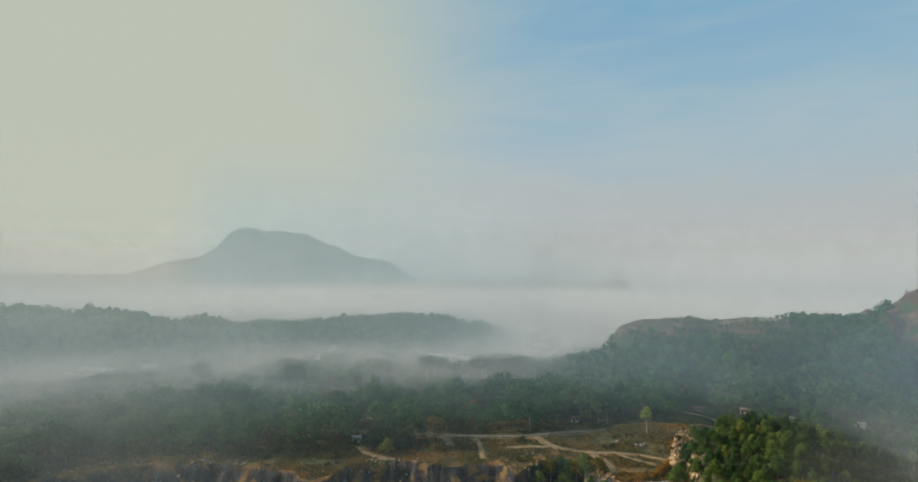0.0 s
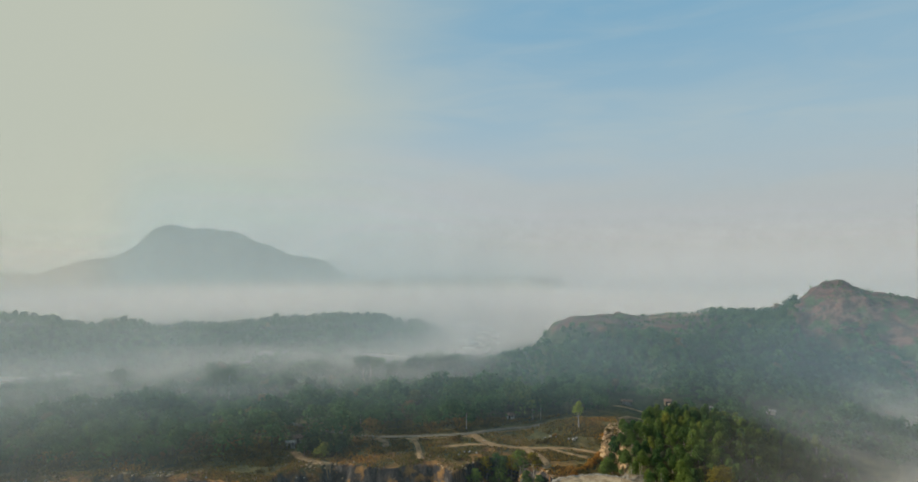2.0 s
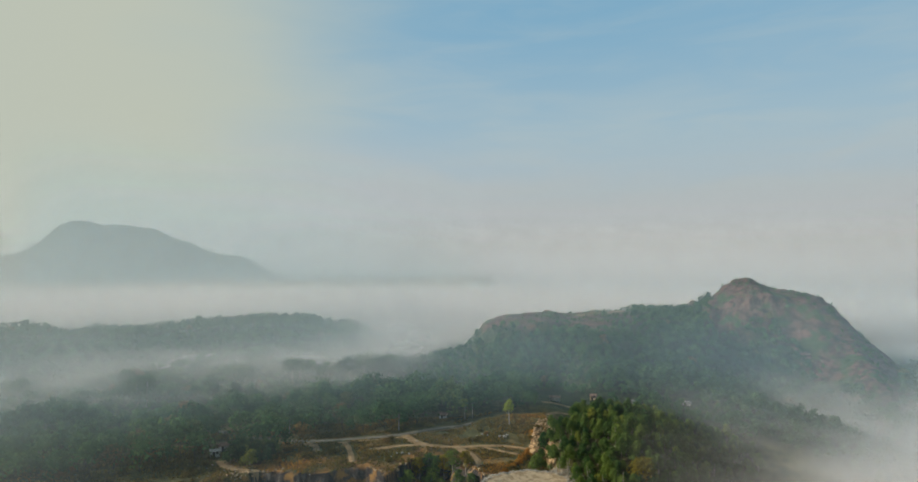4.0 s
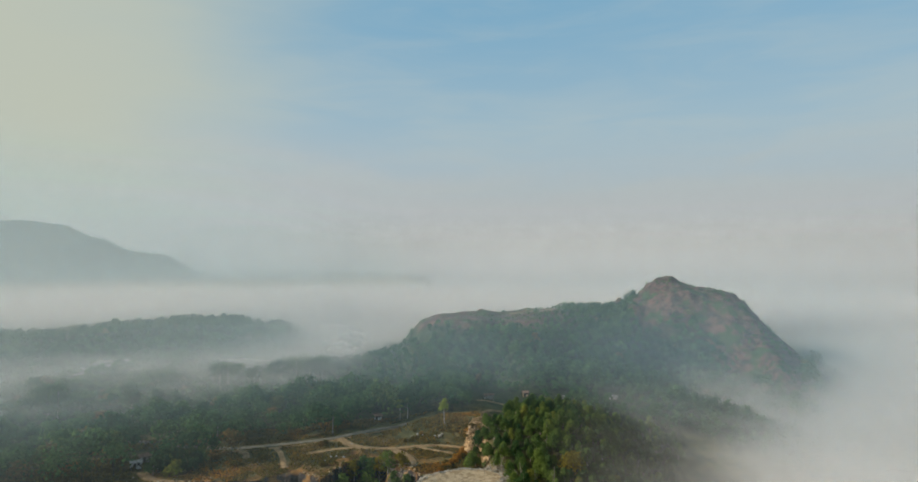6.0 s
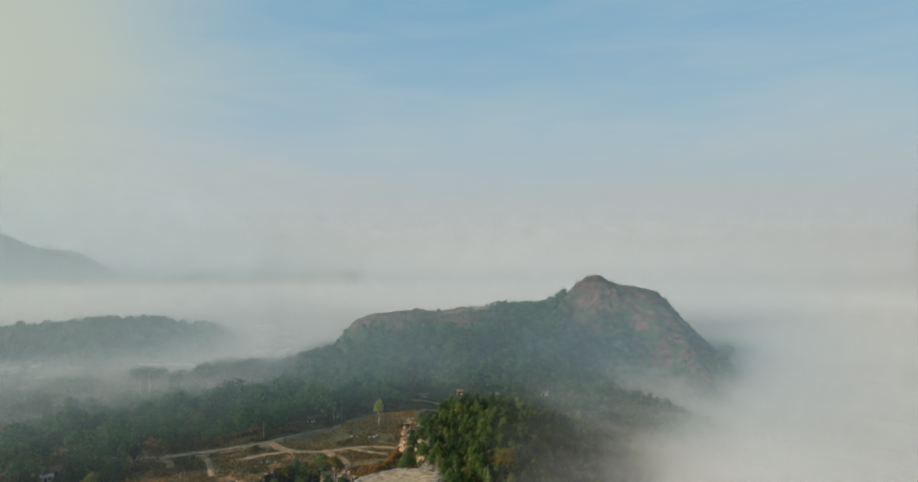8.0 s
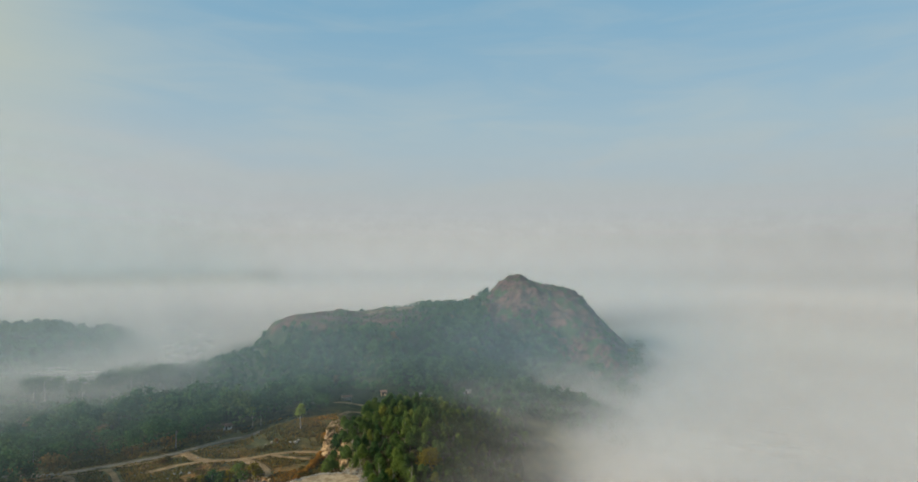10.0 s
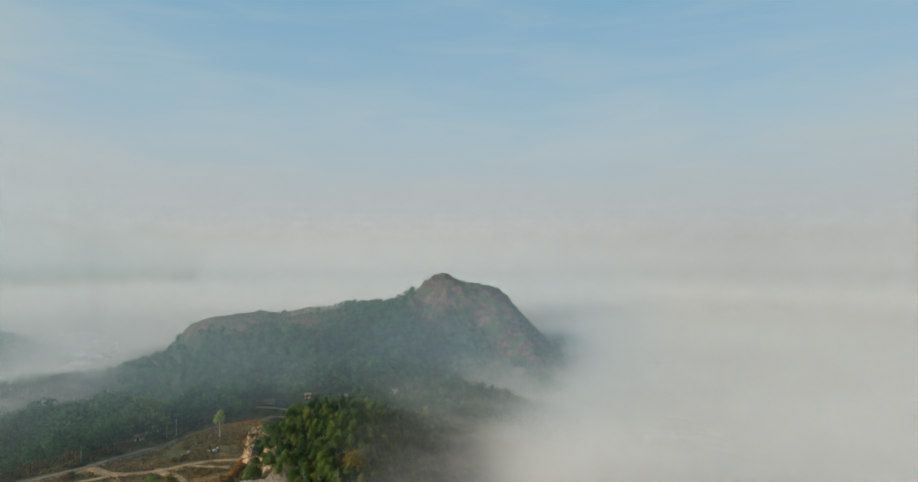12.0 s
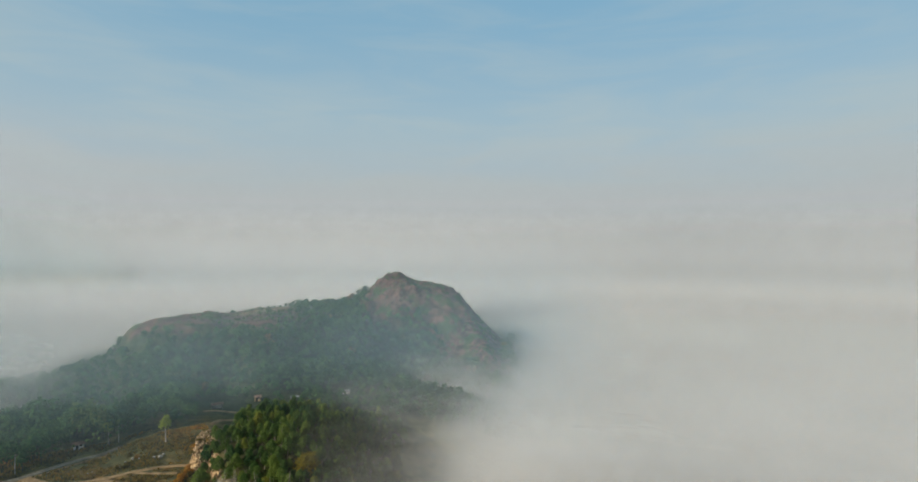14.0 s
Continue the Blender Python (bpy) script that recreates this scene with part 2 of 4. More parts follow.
def ground_material():
    m, N = material("scrub_earth_and_rock")
    p = N.add("ShaderNodeNewGeometry").outputs["Position"]
    big, mid, fine = N.noise(p, 0.03, 4), N.noise(p, 0.22, 5, 0.6), N.noise(p, 1.7, 4, 0.6)
    scrub = N.mix(N.ramp(mid, 0.35, 0.65), (0.035, 0.042, 0.018), (0.090, 0.084, 0.034))
    scrub = N.mix(N.ramp(big, 0.5, 0.7), scrub, (0.075, 0.072, 0.026))
    earth = N.mix(N.ramp(mid, 0.36, 0.62), (0.066, 0.034, 0.012), (0.25, 0.128, 0.038))
    earth = N.mix(N.ramp(fine, 0.60, 0.75), earth, (0.30, 0.20, 0.10))
    earth = N.mix(N.ramp(N.noise(p, 0.11, 5, 0.65, 0.5), 0.47, 0.60), earth, (0.060, 0.056, 0.022))
    streak = N.noise(N.scaled(p, (1, 1, 0.22)), 0.16, 6, 0.62, 0.4)
    stone = N.mix(N.ramp(streak, 0.36, 0.64), (0.038, 0.026, 0.024), (0.132, 0.070, 0.058))
    stone = N.mix(N.ramp(mid, 0.60, 0.76), stone, (0.17, 0.13, 0.105))
    ledge = N.noise(N.scaled(p, (0.25, 0.25, 2.4)), 0.30, 5, 0.6, 0.8)
    stone = N.mix(N.ramp(ledge, 0.54, 0.66), stone, (0.040, 0.030, 0.028))
    gully = N.noise(N.scaled(p, (1, 1, 0.12)), 0.11, 5, 0.65, 0.3)
    stone = N.mix(N.ramp(gully, 0.55, 0.64), stone, (0.030, 0.038, 0.026))
    stone = N.mix(N.ramp(N.noise(p, 0.55, 4, 0.65), 0.56, 0.68), stone, (0.165, 0.115, 0.098))
    stone = N.mix(N.ramp(N.noise(p, 0.07, 5, 0.6), 0.50, 0.62), stone, (0.042, 0.062, 0.028))
    steep = N.noise(N.scaled(p, (1, 1, 0.35)), 0.45, 6, 0.65, 0.5)
    face = N.mix(N.ramp(steep, 0.40, 0.64), (0.020, 0.020, 0.023), (0.075, 0.068, 0.062))
    face = N.mix(N.ramp(N.noise(p, 0.16, 4, 0.6), 0.54, 0.66), face, (0.22, 0.125, 0.045))
    face = N.mix(N.ramp(N.noise(p, 0.9, 4, 0.6), 0.66, 0.74), face, (0.45, 0.40, 0.33))
    wood_ground = N.mix(N.ramp(mid, 0.35, 0.65), (0.016, 0.026, 0.014), (0.036, 0.052, 0.024))   # darker green ground of the woods
    scrub = N.mix(attr(N, "wood"), scrub, wood_ground)
    c = N.mix(attr(N, "dry"), scrub, earth)
    gravel = N.mix(N.ramp(N.noise(p, 0.5, 5, 0.65), 0.38, 0.62), (0.22, 0.165, 0.10), (0.36, 0.29, 0.20))
    c = N.mix(attr(N, "gravel"), c, gravel)
    c = N.mix(attr(N, "stone"), c, stone)
    c = N.mix(attr(N, "face"), c, face)
    ochre = N.mix(N.ramp(N.noise(N.scaled(p, (1, 1, 1.8)), 0.8, 5, 0.65, 0.4), 0.38, 0.62), (0.10, 0.055, 0.026), (0.46, 0.33, 0.18))
    c = N.mix(attr(N, "ochre"), c, ochre)
    finish(N, c, 0.95, N.math("ADD", mid, N.math("MULTIPLY", fine, 0.3)), 0.8, 0.7)
    return m


def leaf_material(name, dark, light, warm, warm_share=0.85, per_object=True):
    m, N = material(name)
    pick = N.add("ShaderNodeObjectInfo").outputs["Random"] if per_object else attr(N, "tint")
    isl = N.add("ShaderNodeNewGeometry").outputs["Random Per Island"]
    p = N.add("ShaderNodeNewGeometry").outputs["Position"]
    c = N.mix(N.math("ADD", N.math("MULTIPLY", isl, 0.28), N.math("MULTIPLY", pick, 0.72)), dark, light)
    c = N.mix(N.ramp(pick, warm_share, 1.0), c, warm)
    c = N.mix(N.ramp(N.noise(p, 0.05, 3), 0.45, 0.7), c, N.mix(0.5, c, dark))
    d = N.add("ShaderNodeBsdfDiffuse", Color=c).outputs[0]
    t = N.add("ShaderNodeBsdfTranslucent", Color=N.mix(1.0, c, (1.9, 1.7, 1.2), "MULTIPLY")).outputs[0]
    N.add("ShaderNodeOutputMaterial", Surface=N.add("ShaderNodeMixShader", i0=0.42, i1=d, i2=t).outputs[0])
    return m


def plain_material(name, a, b, scale=1.0, rough_=0.9, bump=0.4, dist=0.05):
    """Two colours that run into each other at two grains."""
    m, N = material(name)
    p = N.add("ShaderNodeTexCoord").outputs["Object"]
    n1, n2 = N.noise(p, scale, 5, 0.6), N.noise(p, scale * 7, 3, 0.6)
    c = N.mix(N.ramp(N.math("ADD", N.math("MULTIPLY", n1, 0.7), N.math("MULTIPLY", n2, 0.3)), 0.36, 0.64), a, b)
    finish(N, c, rough_, n2, bump, dist)
    return m


def mist_material(name, white, passes, loose, drawn=(1, 1, 2.2)):
    """passes: the share of the scattered light that goes on through. loose: how far the droplets turn the light to all sides.
    drawn: how much narrower the wisps are along each axis."""
    m, N = material(name)
    m.cycles.use_bump_map_correction = False
    g = N.add("ShaderNodeNewGeometry")
    p = g.outputs["Position"]
    n = N.noise(N.scaled(p, drawn), 0.013, 5, 0.58, 0.5)
    wisp = N.ramp(n, 0.30, 0.70)
    amount = attr(N, "wispy")
    k = N.math("ADD", N.math("MULTIPLY", N.math("MULTIPLY", wisp, 1.7), amount), N.math("SUBTRACT", 1.0, amount))
    f = N.math("MULTIPLY", attr(N, "thickness"), k, True)
    # droplets scatter to all sides: three slants of the sheet stand for them
    def slant(kind, degrees):
        turn = N.t.nodes.new("ShaderNodeVectorRotate")
        turn.rotation_type = "Z_AXIS"
        return N.add(kind, Color=white, Normal=N.put(turn, Vector=g.outputs["Normal"], Angle=radians(degrees)).outputs[0]).outputs[0]

    def spread(kind):
        sides = N.add("ShaderNodeMixShader", i0=0.5, i1=slant(kind, 60), i2=slant(kind, -60)).outputs[0]
        return N.add("ShaderNodeMixShader", i0=loose, i1=slant(kind, 0), i2=sides).outputs[0]

    d = spread("ShaderNodeBsdfDiffuse")
    t = spread("ShaderNodeBsdfTranslucent")
    body = N.add("ShaderNodeMixShader", i0=passes, i1=d, i2=t).outputs[0]
    clear = N.add("ShaderNodeBsdfTransparent").outputs[0]
    N.add("ShaderNodeOutputMaterial", Surface=N.add("ShaderNodeMixShader", i0=f, i1=clear, i2=body).outputs[0])
    return m


GROUND = ground_material()
LEAF = leaf_material("broadleaf_foliage", (0.022, 0.062, 0.028), (0.155, 0.210, 0.050), (0.17, 0.18, 0.04), 0.93)
FOREST = leaf_material("forest_foliage", (0.018, 0.054, 0.030), (0.075, 0.140, 0.056), (0.13, 0.095, 0.045), 0.965, False)
DARK_LEAF = leaf_material("dark_spreading_foliage", (0.016, 0.042, 0.020), (0.062, 0.105, 0.040), (0.07, 0.10, 0.04), 0.95)
FRESH = leaf_material("fresh_green_foliage", (0.09, 0.14, 0.03), (0.18, 0.24, 0.055), (0.20, 0.25, 0.05))
YELLOW = leaf_material("yellowing_foliage", (0.09, 0.085, 0.012), (0.20, 0.16, 0.02), (0.22, 0.15, 0.03))
DRY_LEAF = leaf_material("dry_orange_scrub", (0.15, 0.070, 0.014), (0.34, 0.19, 0.04), (0.36, 0.20, 0.05))
SCRUB_LEAF = leaf_material("olive_scrub", (0.050, 0.048, 0.016), (0.120, 0.095, 0.034), (0.18, 0.10, 0.035), 0.8)
GRASS = leaf_material("dry_and_olive_grass", (0.066, 0.076, 0.028), (0.205, 0.140, 0.055), (0.27, 0.155, 0.048), 0.84, False)
BARK = plain_material("pale_bark", (0.16, 0.13, 0.10), (0.36, 0.33, 0.28), 2.0)
DARK_BARK = plain_material("dark_bark", (0.03, 0.028, 0.022), (0.08, 0.07, 0.055), 2.0)
ROCK = plain_material("weathered_granite", (0.15, 0.095, 0.050), (0.50, 0.37, 0.22), 0.5, 0.9, 0.9, 0.3)
RUBBLE = plain_material("broken_grey_stone", (0.17, 0.16, 0.14), (0.38, 0.36, 0.32), 1.2)
ASPHALT = plain_material("worn_pale_asphalt", (0.105, 0.095, 0.078), (0.17, 0.155, 0.125), 0.3)
TRACK = plain_material("packed_sandy_earth", (0.145, 0.095, 0.048), (0.29, 0.20, 0.11), 0.25)
PLASTER = plain_material("whitewashed_plaster", (0.32, 0.32, 0.31), (0.52, 0.52, 0.50), 0.6, 0.85)
TILE = plain_material("clay_roof", (0.10, 0.065, 0.05), (0.19, 0.125, 0.10), 0.8)
SHEET = plain_material("pale_metal_roof", (0.10, 0.10, 0.10), (0.18, 0.18, 0.18), 0.4, 0.5)
DARK = plain_material("dark_opening", (0.02, 0.02, 0.022), (0.05, 0.05, 0.05), 1.0, 0.4)
CONCRETE = plain_material("grey_concrete", (0.22, 0.21, 0.20), (0.38, 0.37, 0.35), 1.0)
# Blue air light and sunward warmth are put into these haze colours.
MIST = mist_material("bluish_air_haze", (0.56, 0.775, 0.93), 0.5, 1.0)
GREY_MIST = mist_material("thin_grey_mist", (0.80, 0.87, 0.84), 0.5, 1.0)
BANK = mist_material("drifting_mist", (0.96, 0.925, 0.92), 0.5, 1.0)
STREAKY = mist_material("streaks_of_mist", (0.955, 0.93, 0.93), 0.5, 1.0, (1, 1, 7.0))
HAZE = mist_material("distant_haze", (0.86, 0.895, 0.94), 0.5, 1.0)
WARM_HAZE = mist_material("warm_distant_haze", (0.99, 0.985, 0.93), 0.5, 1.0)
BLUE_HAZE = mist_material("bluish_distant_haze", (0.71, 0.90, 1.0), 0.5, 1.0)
FOG = mist_material("thick_fog", (0.785, 0.78, 0.785), 0.1, 0.0)


# ---- building helpers ----
def link_mesh(name, verts, faces, mat=None, parent=None, label="", smooth_=False):
    me = bpy.data.meshes.new(name)
    me.from_pydata(verts, [], faces)
    if mat:
        me.materials.append(mat)
    if smooth_:
        me.polygons.foreach_set("use_smooth", np.ones(len(me.polygons), bool))
    me.update()
    ob = new(name, me)
    ob.parent = parent
    if label:
        ob["label"] = label
    return ob


def part(name, bm, mat, parent=None, label="", smooth_=False):
    me = bpy.data.meshes.new(name)
    if smooth_:
        for f in bm.faces:
            f.smooth = True
    bm.to_mesh(me)
    bm.free()
    me.materials.append(mat)
    ob = new(name, me)
    ob.parent = parent
    if label:
        ob["label"] = label
    return ob


def put_floats(ob, **fields):
    for k, v in fields.items():
        a = ob.data.attributes.new(k, "FLOAT", "POINT")
        a.data.foreach_set("value", np.asarray(v, np.float32).ravel())


def grid_faces(rows, cols, closed=False):
    i, j = np.meshgrid(np.arange(rows - 1), np.arange(cols if closed else cols - 1), indexing="ij")
    j2 = (j + 1) % cols
    return np.stack([i * cols + j, i * cols + j2, (i + 1) * cols + j2, (i + 1) * cols + j], -1).reshape(-1, 4)


def floor_at(x, y):
    return float(land(x, y))


# ---- the ground, one sheet to the horizon ----
def build_ground():
    az = np.concatenate([np.arange(-180, -62, 4.0), np.arange(-62, -44, 0.8), np.arange(-44, 56, 0.22),
                         np.arange(56, 100, 0.8), np.arange(100, 180, 4.0)])
    r = np.concatenate([np.arange(4, 150, 12.0), np.arange(150, 190, 2.5), np.arange(190, 262, 0.9), np.arange(262, 340, 2.5),
                        np.arange(340, 600, 2.2), np.arange(600, 620, 4.0), np.arange(620, 900, 12), np.geomspace(900, 2600, 16), np.arange(2700, 4300, 40),
                        np.geomspace(4400, 20000, 6)])
    a, d = np.meshgrid(np.radians(az), r)
    x, y = d * np.sin(a), d * np.cos(a)
    z = land(x, y)
    gy, gx = np.gradient(z, axis=0) / np.gradient(d, axis=0), np.gradient(z, axis=1) / (np.gradient(a, axis=1) * d)
    steep = smooth(0.9, 1.6, np.hypot(gx, gy)) * smooth(300, 270, d)
    deg = np.degrees(a)
    sandy = 0.6 * smooth(23.2, 25.5, deg) * smooth(31.5, 28.5, deg) * smooth(-34, -18, d - hill_centre(deg) + 12 * wave(x, y, 22, 64)) * smooth(29, 31, z + 2.0 * rough(x, y, 12, 3, 65)) * smooth(-0.5, 0.3, rough(x, y, 16, 3, 67)) * (d < 520)
    v = np.stack([x, y, z], -1).reshape(-1, 3)
    v = np.concatenate([v, [[0, 0, float(z[0].mean())]]])
    n = len(az)
    f = grid_faces(len(r), n, True)[:, ::-1].tolist() + [(n * len(r), j, (j + 1) % n) for j in range(n)]
    ob = link_mesh("ground", v.tolist(), f, GROUND, smooth_=True)
    one = [0.0]
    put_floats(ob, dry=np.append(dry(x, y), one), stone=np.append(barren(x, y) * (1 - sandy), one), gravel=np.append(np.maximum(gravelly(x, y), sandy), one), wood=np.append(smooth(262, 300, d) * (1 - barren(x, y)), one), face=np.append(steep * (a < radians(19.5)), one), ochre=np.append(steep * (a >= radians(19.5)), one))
    tagged(ob, "scrubby land with a quarry, a rocky hill and a distant mountain", "ground", kind="structure")


build_ground()


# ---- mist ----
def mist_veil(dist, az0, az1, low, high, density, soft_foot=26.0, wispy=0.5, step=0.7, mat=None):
    """A see-through upright sheet, an arc about the flight's start, standing in for mist and haze; thickest well above
    the ground. density(az, z) gives its strength.
    """
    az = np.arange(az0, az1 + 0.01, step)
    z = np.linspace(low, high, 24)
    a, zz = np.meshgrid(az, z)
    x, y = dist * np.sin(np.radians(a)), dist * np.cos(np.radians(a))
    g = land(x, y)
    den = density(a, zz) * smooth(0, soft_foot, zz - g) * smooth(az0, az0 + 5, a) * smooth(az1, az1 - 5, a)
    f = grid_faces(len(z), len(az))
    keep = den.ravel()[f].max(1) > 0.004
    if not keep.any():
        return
    ob = link_mesh("mist_haze_sheet", np.stack([x, y, zz], -1).reshape(-1, 3).tolist(), f[keep].tolist(), mat or MIST, smooth_=True)
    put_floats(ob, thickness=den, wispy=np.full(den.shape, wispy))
    tagged(ob, "see-through upright sheet standing in for mist and haze", "mist", "banks of morning mist", "stuff")


def mist_sheet(z0, density, r0=150.0, r1=4600.0, az0=-100.0, az1=140.0, wispy=0.5, foot=14.0, waves=2.0):
    """A level layer of mist, thinning out where it meets the land."""
    az = np.arange(az0, az1 + 0.01, 1.0)
    r = np.geomspace(r0, r1, 110)
    a, d = np.meshgrid(np.radians(az), r)
    x, y = d * np.sin(a), d * np.cos(a)
    z = z0 + waves * rough(x, y, 180, 3, int(z0) + 70) * smooth(800, 400, d)
    den = density(np.degrees(a), d) * smooth(0, foot, z - land(x, y))
    f = grid_faces(len(r), len(az))
    keep = den.ravel()[f].max(1) > 0.004
    ob = link_mesh("mist_layer", np.stack([x, y, z], -1).reshape(-1, 3).tolist(), f[keep].tolist(), FOG, smooth_=True)
    put_floats(ob, thickness=den, wispy=0.5 * wispy * smooth(700, 250, d))
    tagged(ob, "level white fog lying in the valley", "fog", "layers of valley fog", "stuff")


def thin_sunward(az, z):
    """Thins the high haze sheets towards the sun, so that the brighter sky shows through."""
    return 1 - 0.85 * smooth(-20, -28, az) * smooth(90, 200, z)


def sea(level, end, z):
    """Strength of the fog that fills the valley on the right and all the low land behind the hills; its upper layers keep off the hill."""
    edge = 36 + 7 * float(smooth(-16, 6, z))

    def f(az, d):
        right = smooth(edge, edge + 17, az + 5 * smooth(420, 220, d) - 5) * smooth(160, 190, d)
        behind = smooth(680, 840, d) * smooth(-64, -45, az) + smooth(900, 1200, d)
        return level * np.clip(np.maximum(right, behind), 0, 1) * smooth(end, end * 0.6, d)
    return f


for z in range(-24, 15, 4):
    far_end = 4200 if z < -6 else 2600 - 60 * (z + 6)
    mist_sheet(z, sea(0.24 if z < 4 else 0.17, far_end, z), r1=4600.0)
# bluish air light over the middle distance, added as thin tinted sheets
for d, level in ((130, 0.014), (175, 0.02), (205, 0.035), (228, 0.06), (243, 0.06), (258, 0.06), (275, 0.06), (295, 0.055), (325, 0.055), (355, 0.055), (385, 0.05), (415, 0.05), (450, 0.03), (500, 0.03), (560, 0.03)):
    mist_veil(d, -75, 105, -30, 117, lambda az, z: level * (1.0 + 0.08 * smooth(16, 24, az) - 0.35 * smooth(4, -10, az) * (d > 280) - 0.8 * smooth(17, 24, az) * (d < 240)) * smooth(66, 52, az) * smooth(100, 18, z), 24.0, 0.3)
# greyer haze sheets, thickening to the left, towards the sun
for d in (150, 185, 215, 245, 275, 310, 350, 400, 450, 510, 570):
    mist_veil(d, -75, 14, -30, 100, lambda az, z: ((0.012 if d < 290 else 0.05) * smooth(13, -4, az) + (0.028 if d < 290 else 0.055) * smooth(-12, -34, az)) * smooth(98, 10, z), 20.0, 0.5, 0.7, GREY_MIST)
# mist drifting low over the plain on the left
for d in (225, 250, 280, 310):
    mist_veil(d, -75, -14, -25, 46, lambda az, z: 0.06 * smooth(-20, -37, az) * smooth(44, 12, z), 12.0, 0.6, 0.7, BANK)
# mist between the farther trees of the plain, thickening with distance
for d, level in ((284, 0.06), (298, 0.09), (313, 0.12), (330, 0.15), (348, 0.18), (366, 0.20), (384, 0.20), (402, 0.20)):
    mist_veil(d, -70, 19, -10, 26, lambda az, z: level * smooth(25, 3, z) * smooth(13, 5, az), 8.0, 0.9, 0.7, STREAKY)
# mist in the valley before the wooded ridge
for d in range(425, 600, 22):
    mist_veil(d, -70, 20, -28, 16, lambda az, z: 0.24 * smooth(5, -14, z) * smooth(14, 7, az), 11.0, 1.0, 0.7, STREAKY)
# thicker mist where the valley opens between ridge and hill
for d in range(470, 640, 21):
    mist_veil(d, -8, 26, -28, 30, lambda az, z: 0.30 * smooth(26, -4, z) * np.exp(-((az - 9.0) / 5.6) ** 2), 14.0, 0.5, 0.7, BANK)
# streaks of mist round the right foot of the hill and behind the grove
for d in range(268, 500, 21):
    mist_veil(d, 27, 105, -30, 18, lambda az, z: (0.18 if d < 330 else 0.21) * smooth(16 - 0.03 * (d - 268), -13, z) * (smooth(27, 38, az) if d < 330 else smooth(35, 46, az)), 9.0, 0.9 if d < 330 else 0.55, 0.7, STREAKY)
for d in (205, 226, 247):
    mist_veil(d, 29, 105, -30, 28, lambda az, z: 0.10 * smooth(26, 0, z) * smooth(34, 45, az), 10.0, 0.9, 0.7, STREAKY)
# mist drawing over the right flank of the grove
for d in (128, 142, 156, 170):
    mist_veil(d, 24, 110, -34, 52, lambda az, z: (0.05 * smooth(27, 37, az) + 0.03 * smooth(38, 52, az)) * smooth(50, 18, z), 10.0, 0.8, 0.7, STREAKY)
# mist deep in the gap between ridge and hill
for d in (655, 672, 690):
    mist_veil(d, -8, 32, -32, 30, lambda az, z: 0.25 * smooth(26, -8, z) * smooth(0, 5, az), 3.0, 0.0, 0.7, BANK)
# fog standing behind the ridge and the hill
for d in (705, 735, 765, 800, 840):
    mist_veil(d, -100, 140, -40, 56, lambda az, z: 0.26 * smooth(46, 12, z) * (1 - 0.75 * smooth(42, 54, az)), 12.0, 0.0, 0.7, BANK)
# sheets of haze colour, added to fade out the distance, thickest low down
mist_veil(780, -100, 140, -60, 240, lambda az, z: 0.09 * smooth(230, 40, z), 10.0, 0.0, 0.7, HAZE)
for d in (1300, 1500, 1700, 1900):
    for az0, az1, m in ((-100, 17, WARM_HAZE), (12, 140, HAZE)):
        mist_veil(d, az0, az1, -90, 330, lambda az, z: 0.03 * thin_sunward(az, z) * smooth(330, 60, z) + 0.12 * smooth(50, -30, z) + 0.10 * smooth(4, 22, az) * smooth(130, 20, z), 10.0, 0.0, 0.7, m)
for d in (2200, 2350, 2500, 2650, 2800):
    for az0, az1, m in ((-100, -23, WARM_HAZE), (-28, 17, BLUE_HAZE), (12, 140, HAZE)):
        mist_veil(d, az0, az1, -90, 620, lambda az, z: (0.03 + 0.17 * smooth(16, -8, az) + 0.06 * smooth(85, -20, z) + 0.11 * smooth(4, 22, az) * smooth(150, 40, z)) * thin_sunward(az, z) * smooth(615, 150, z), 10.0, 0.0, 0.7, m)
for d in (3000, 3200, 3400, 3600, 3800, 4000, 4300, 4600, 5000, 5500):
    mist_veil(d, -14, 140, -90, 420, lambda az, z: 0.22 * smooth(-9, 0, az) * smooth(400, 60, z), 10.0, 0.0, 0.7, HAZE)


# ---- trees ----
rng = np.random.default_rng(7)


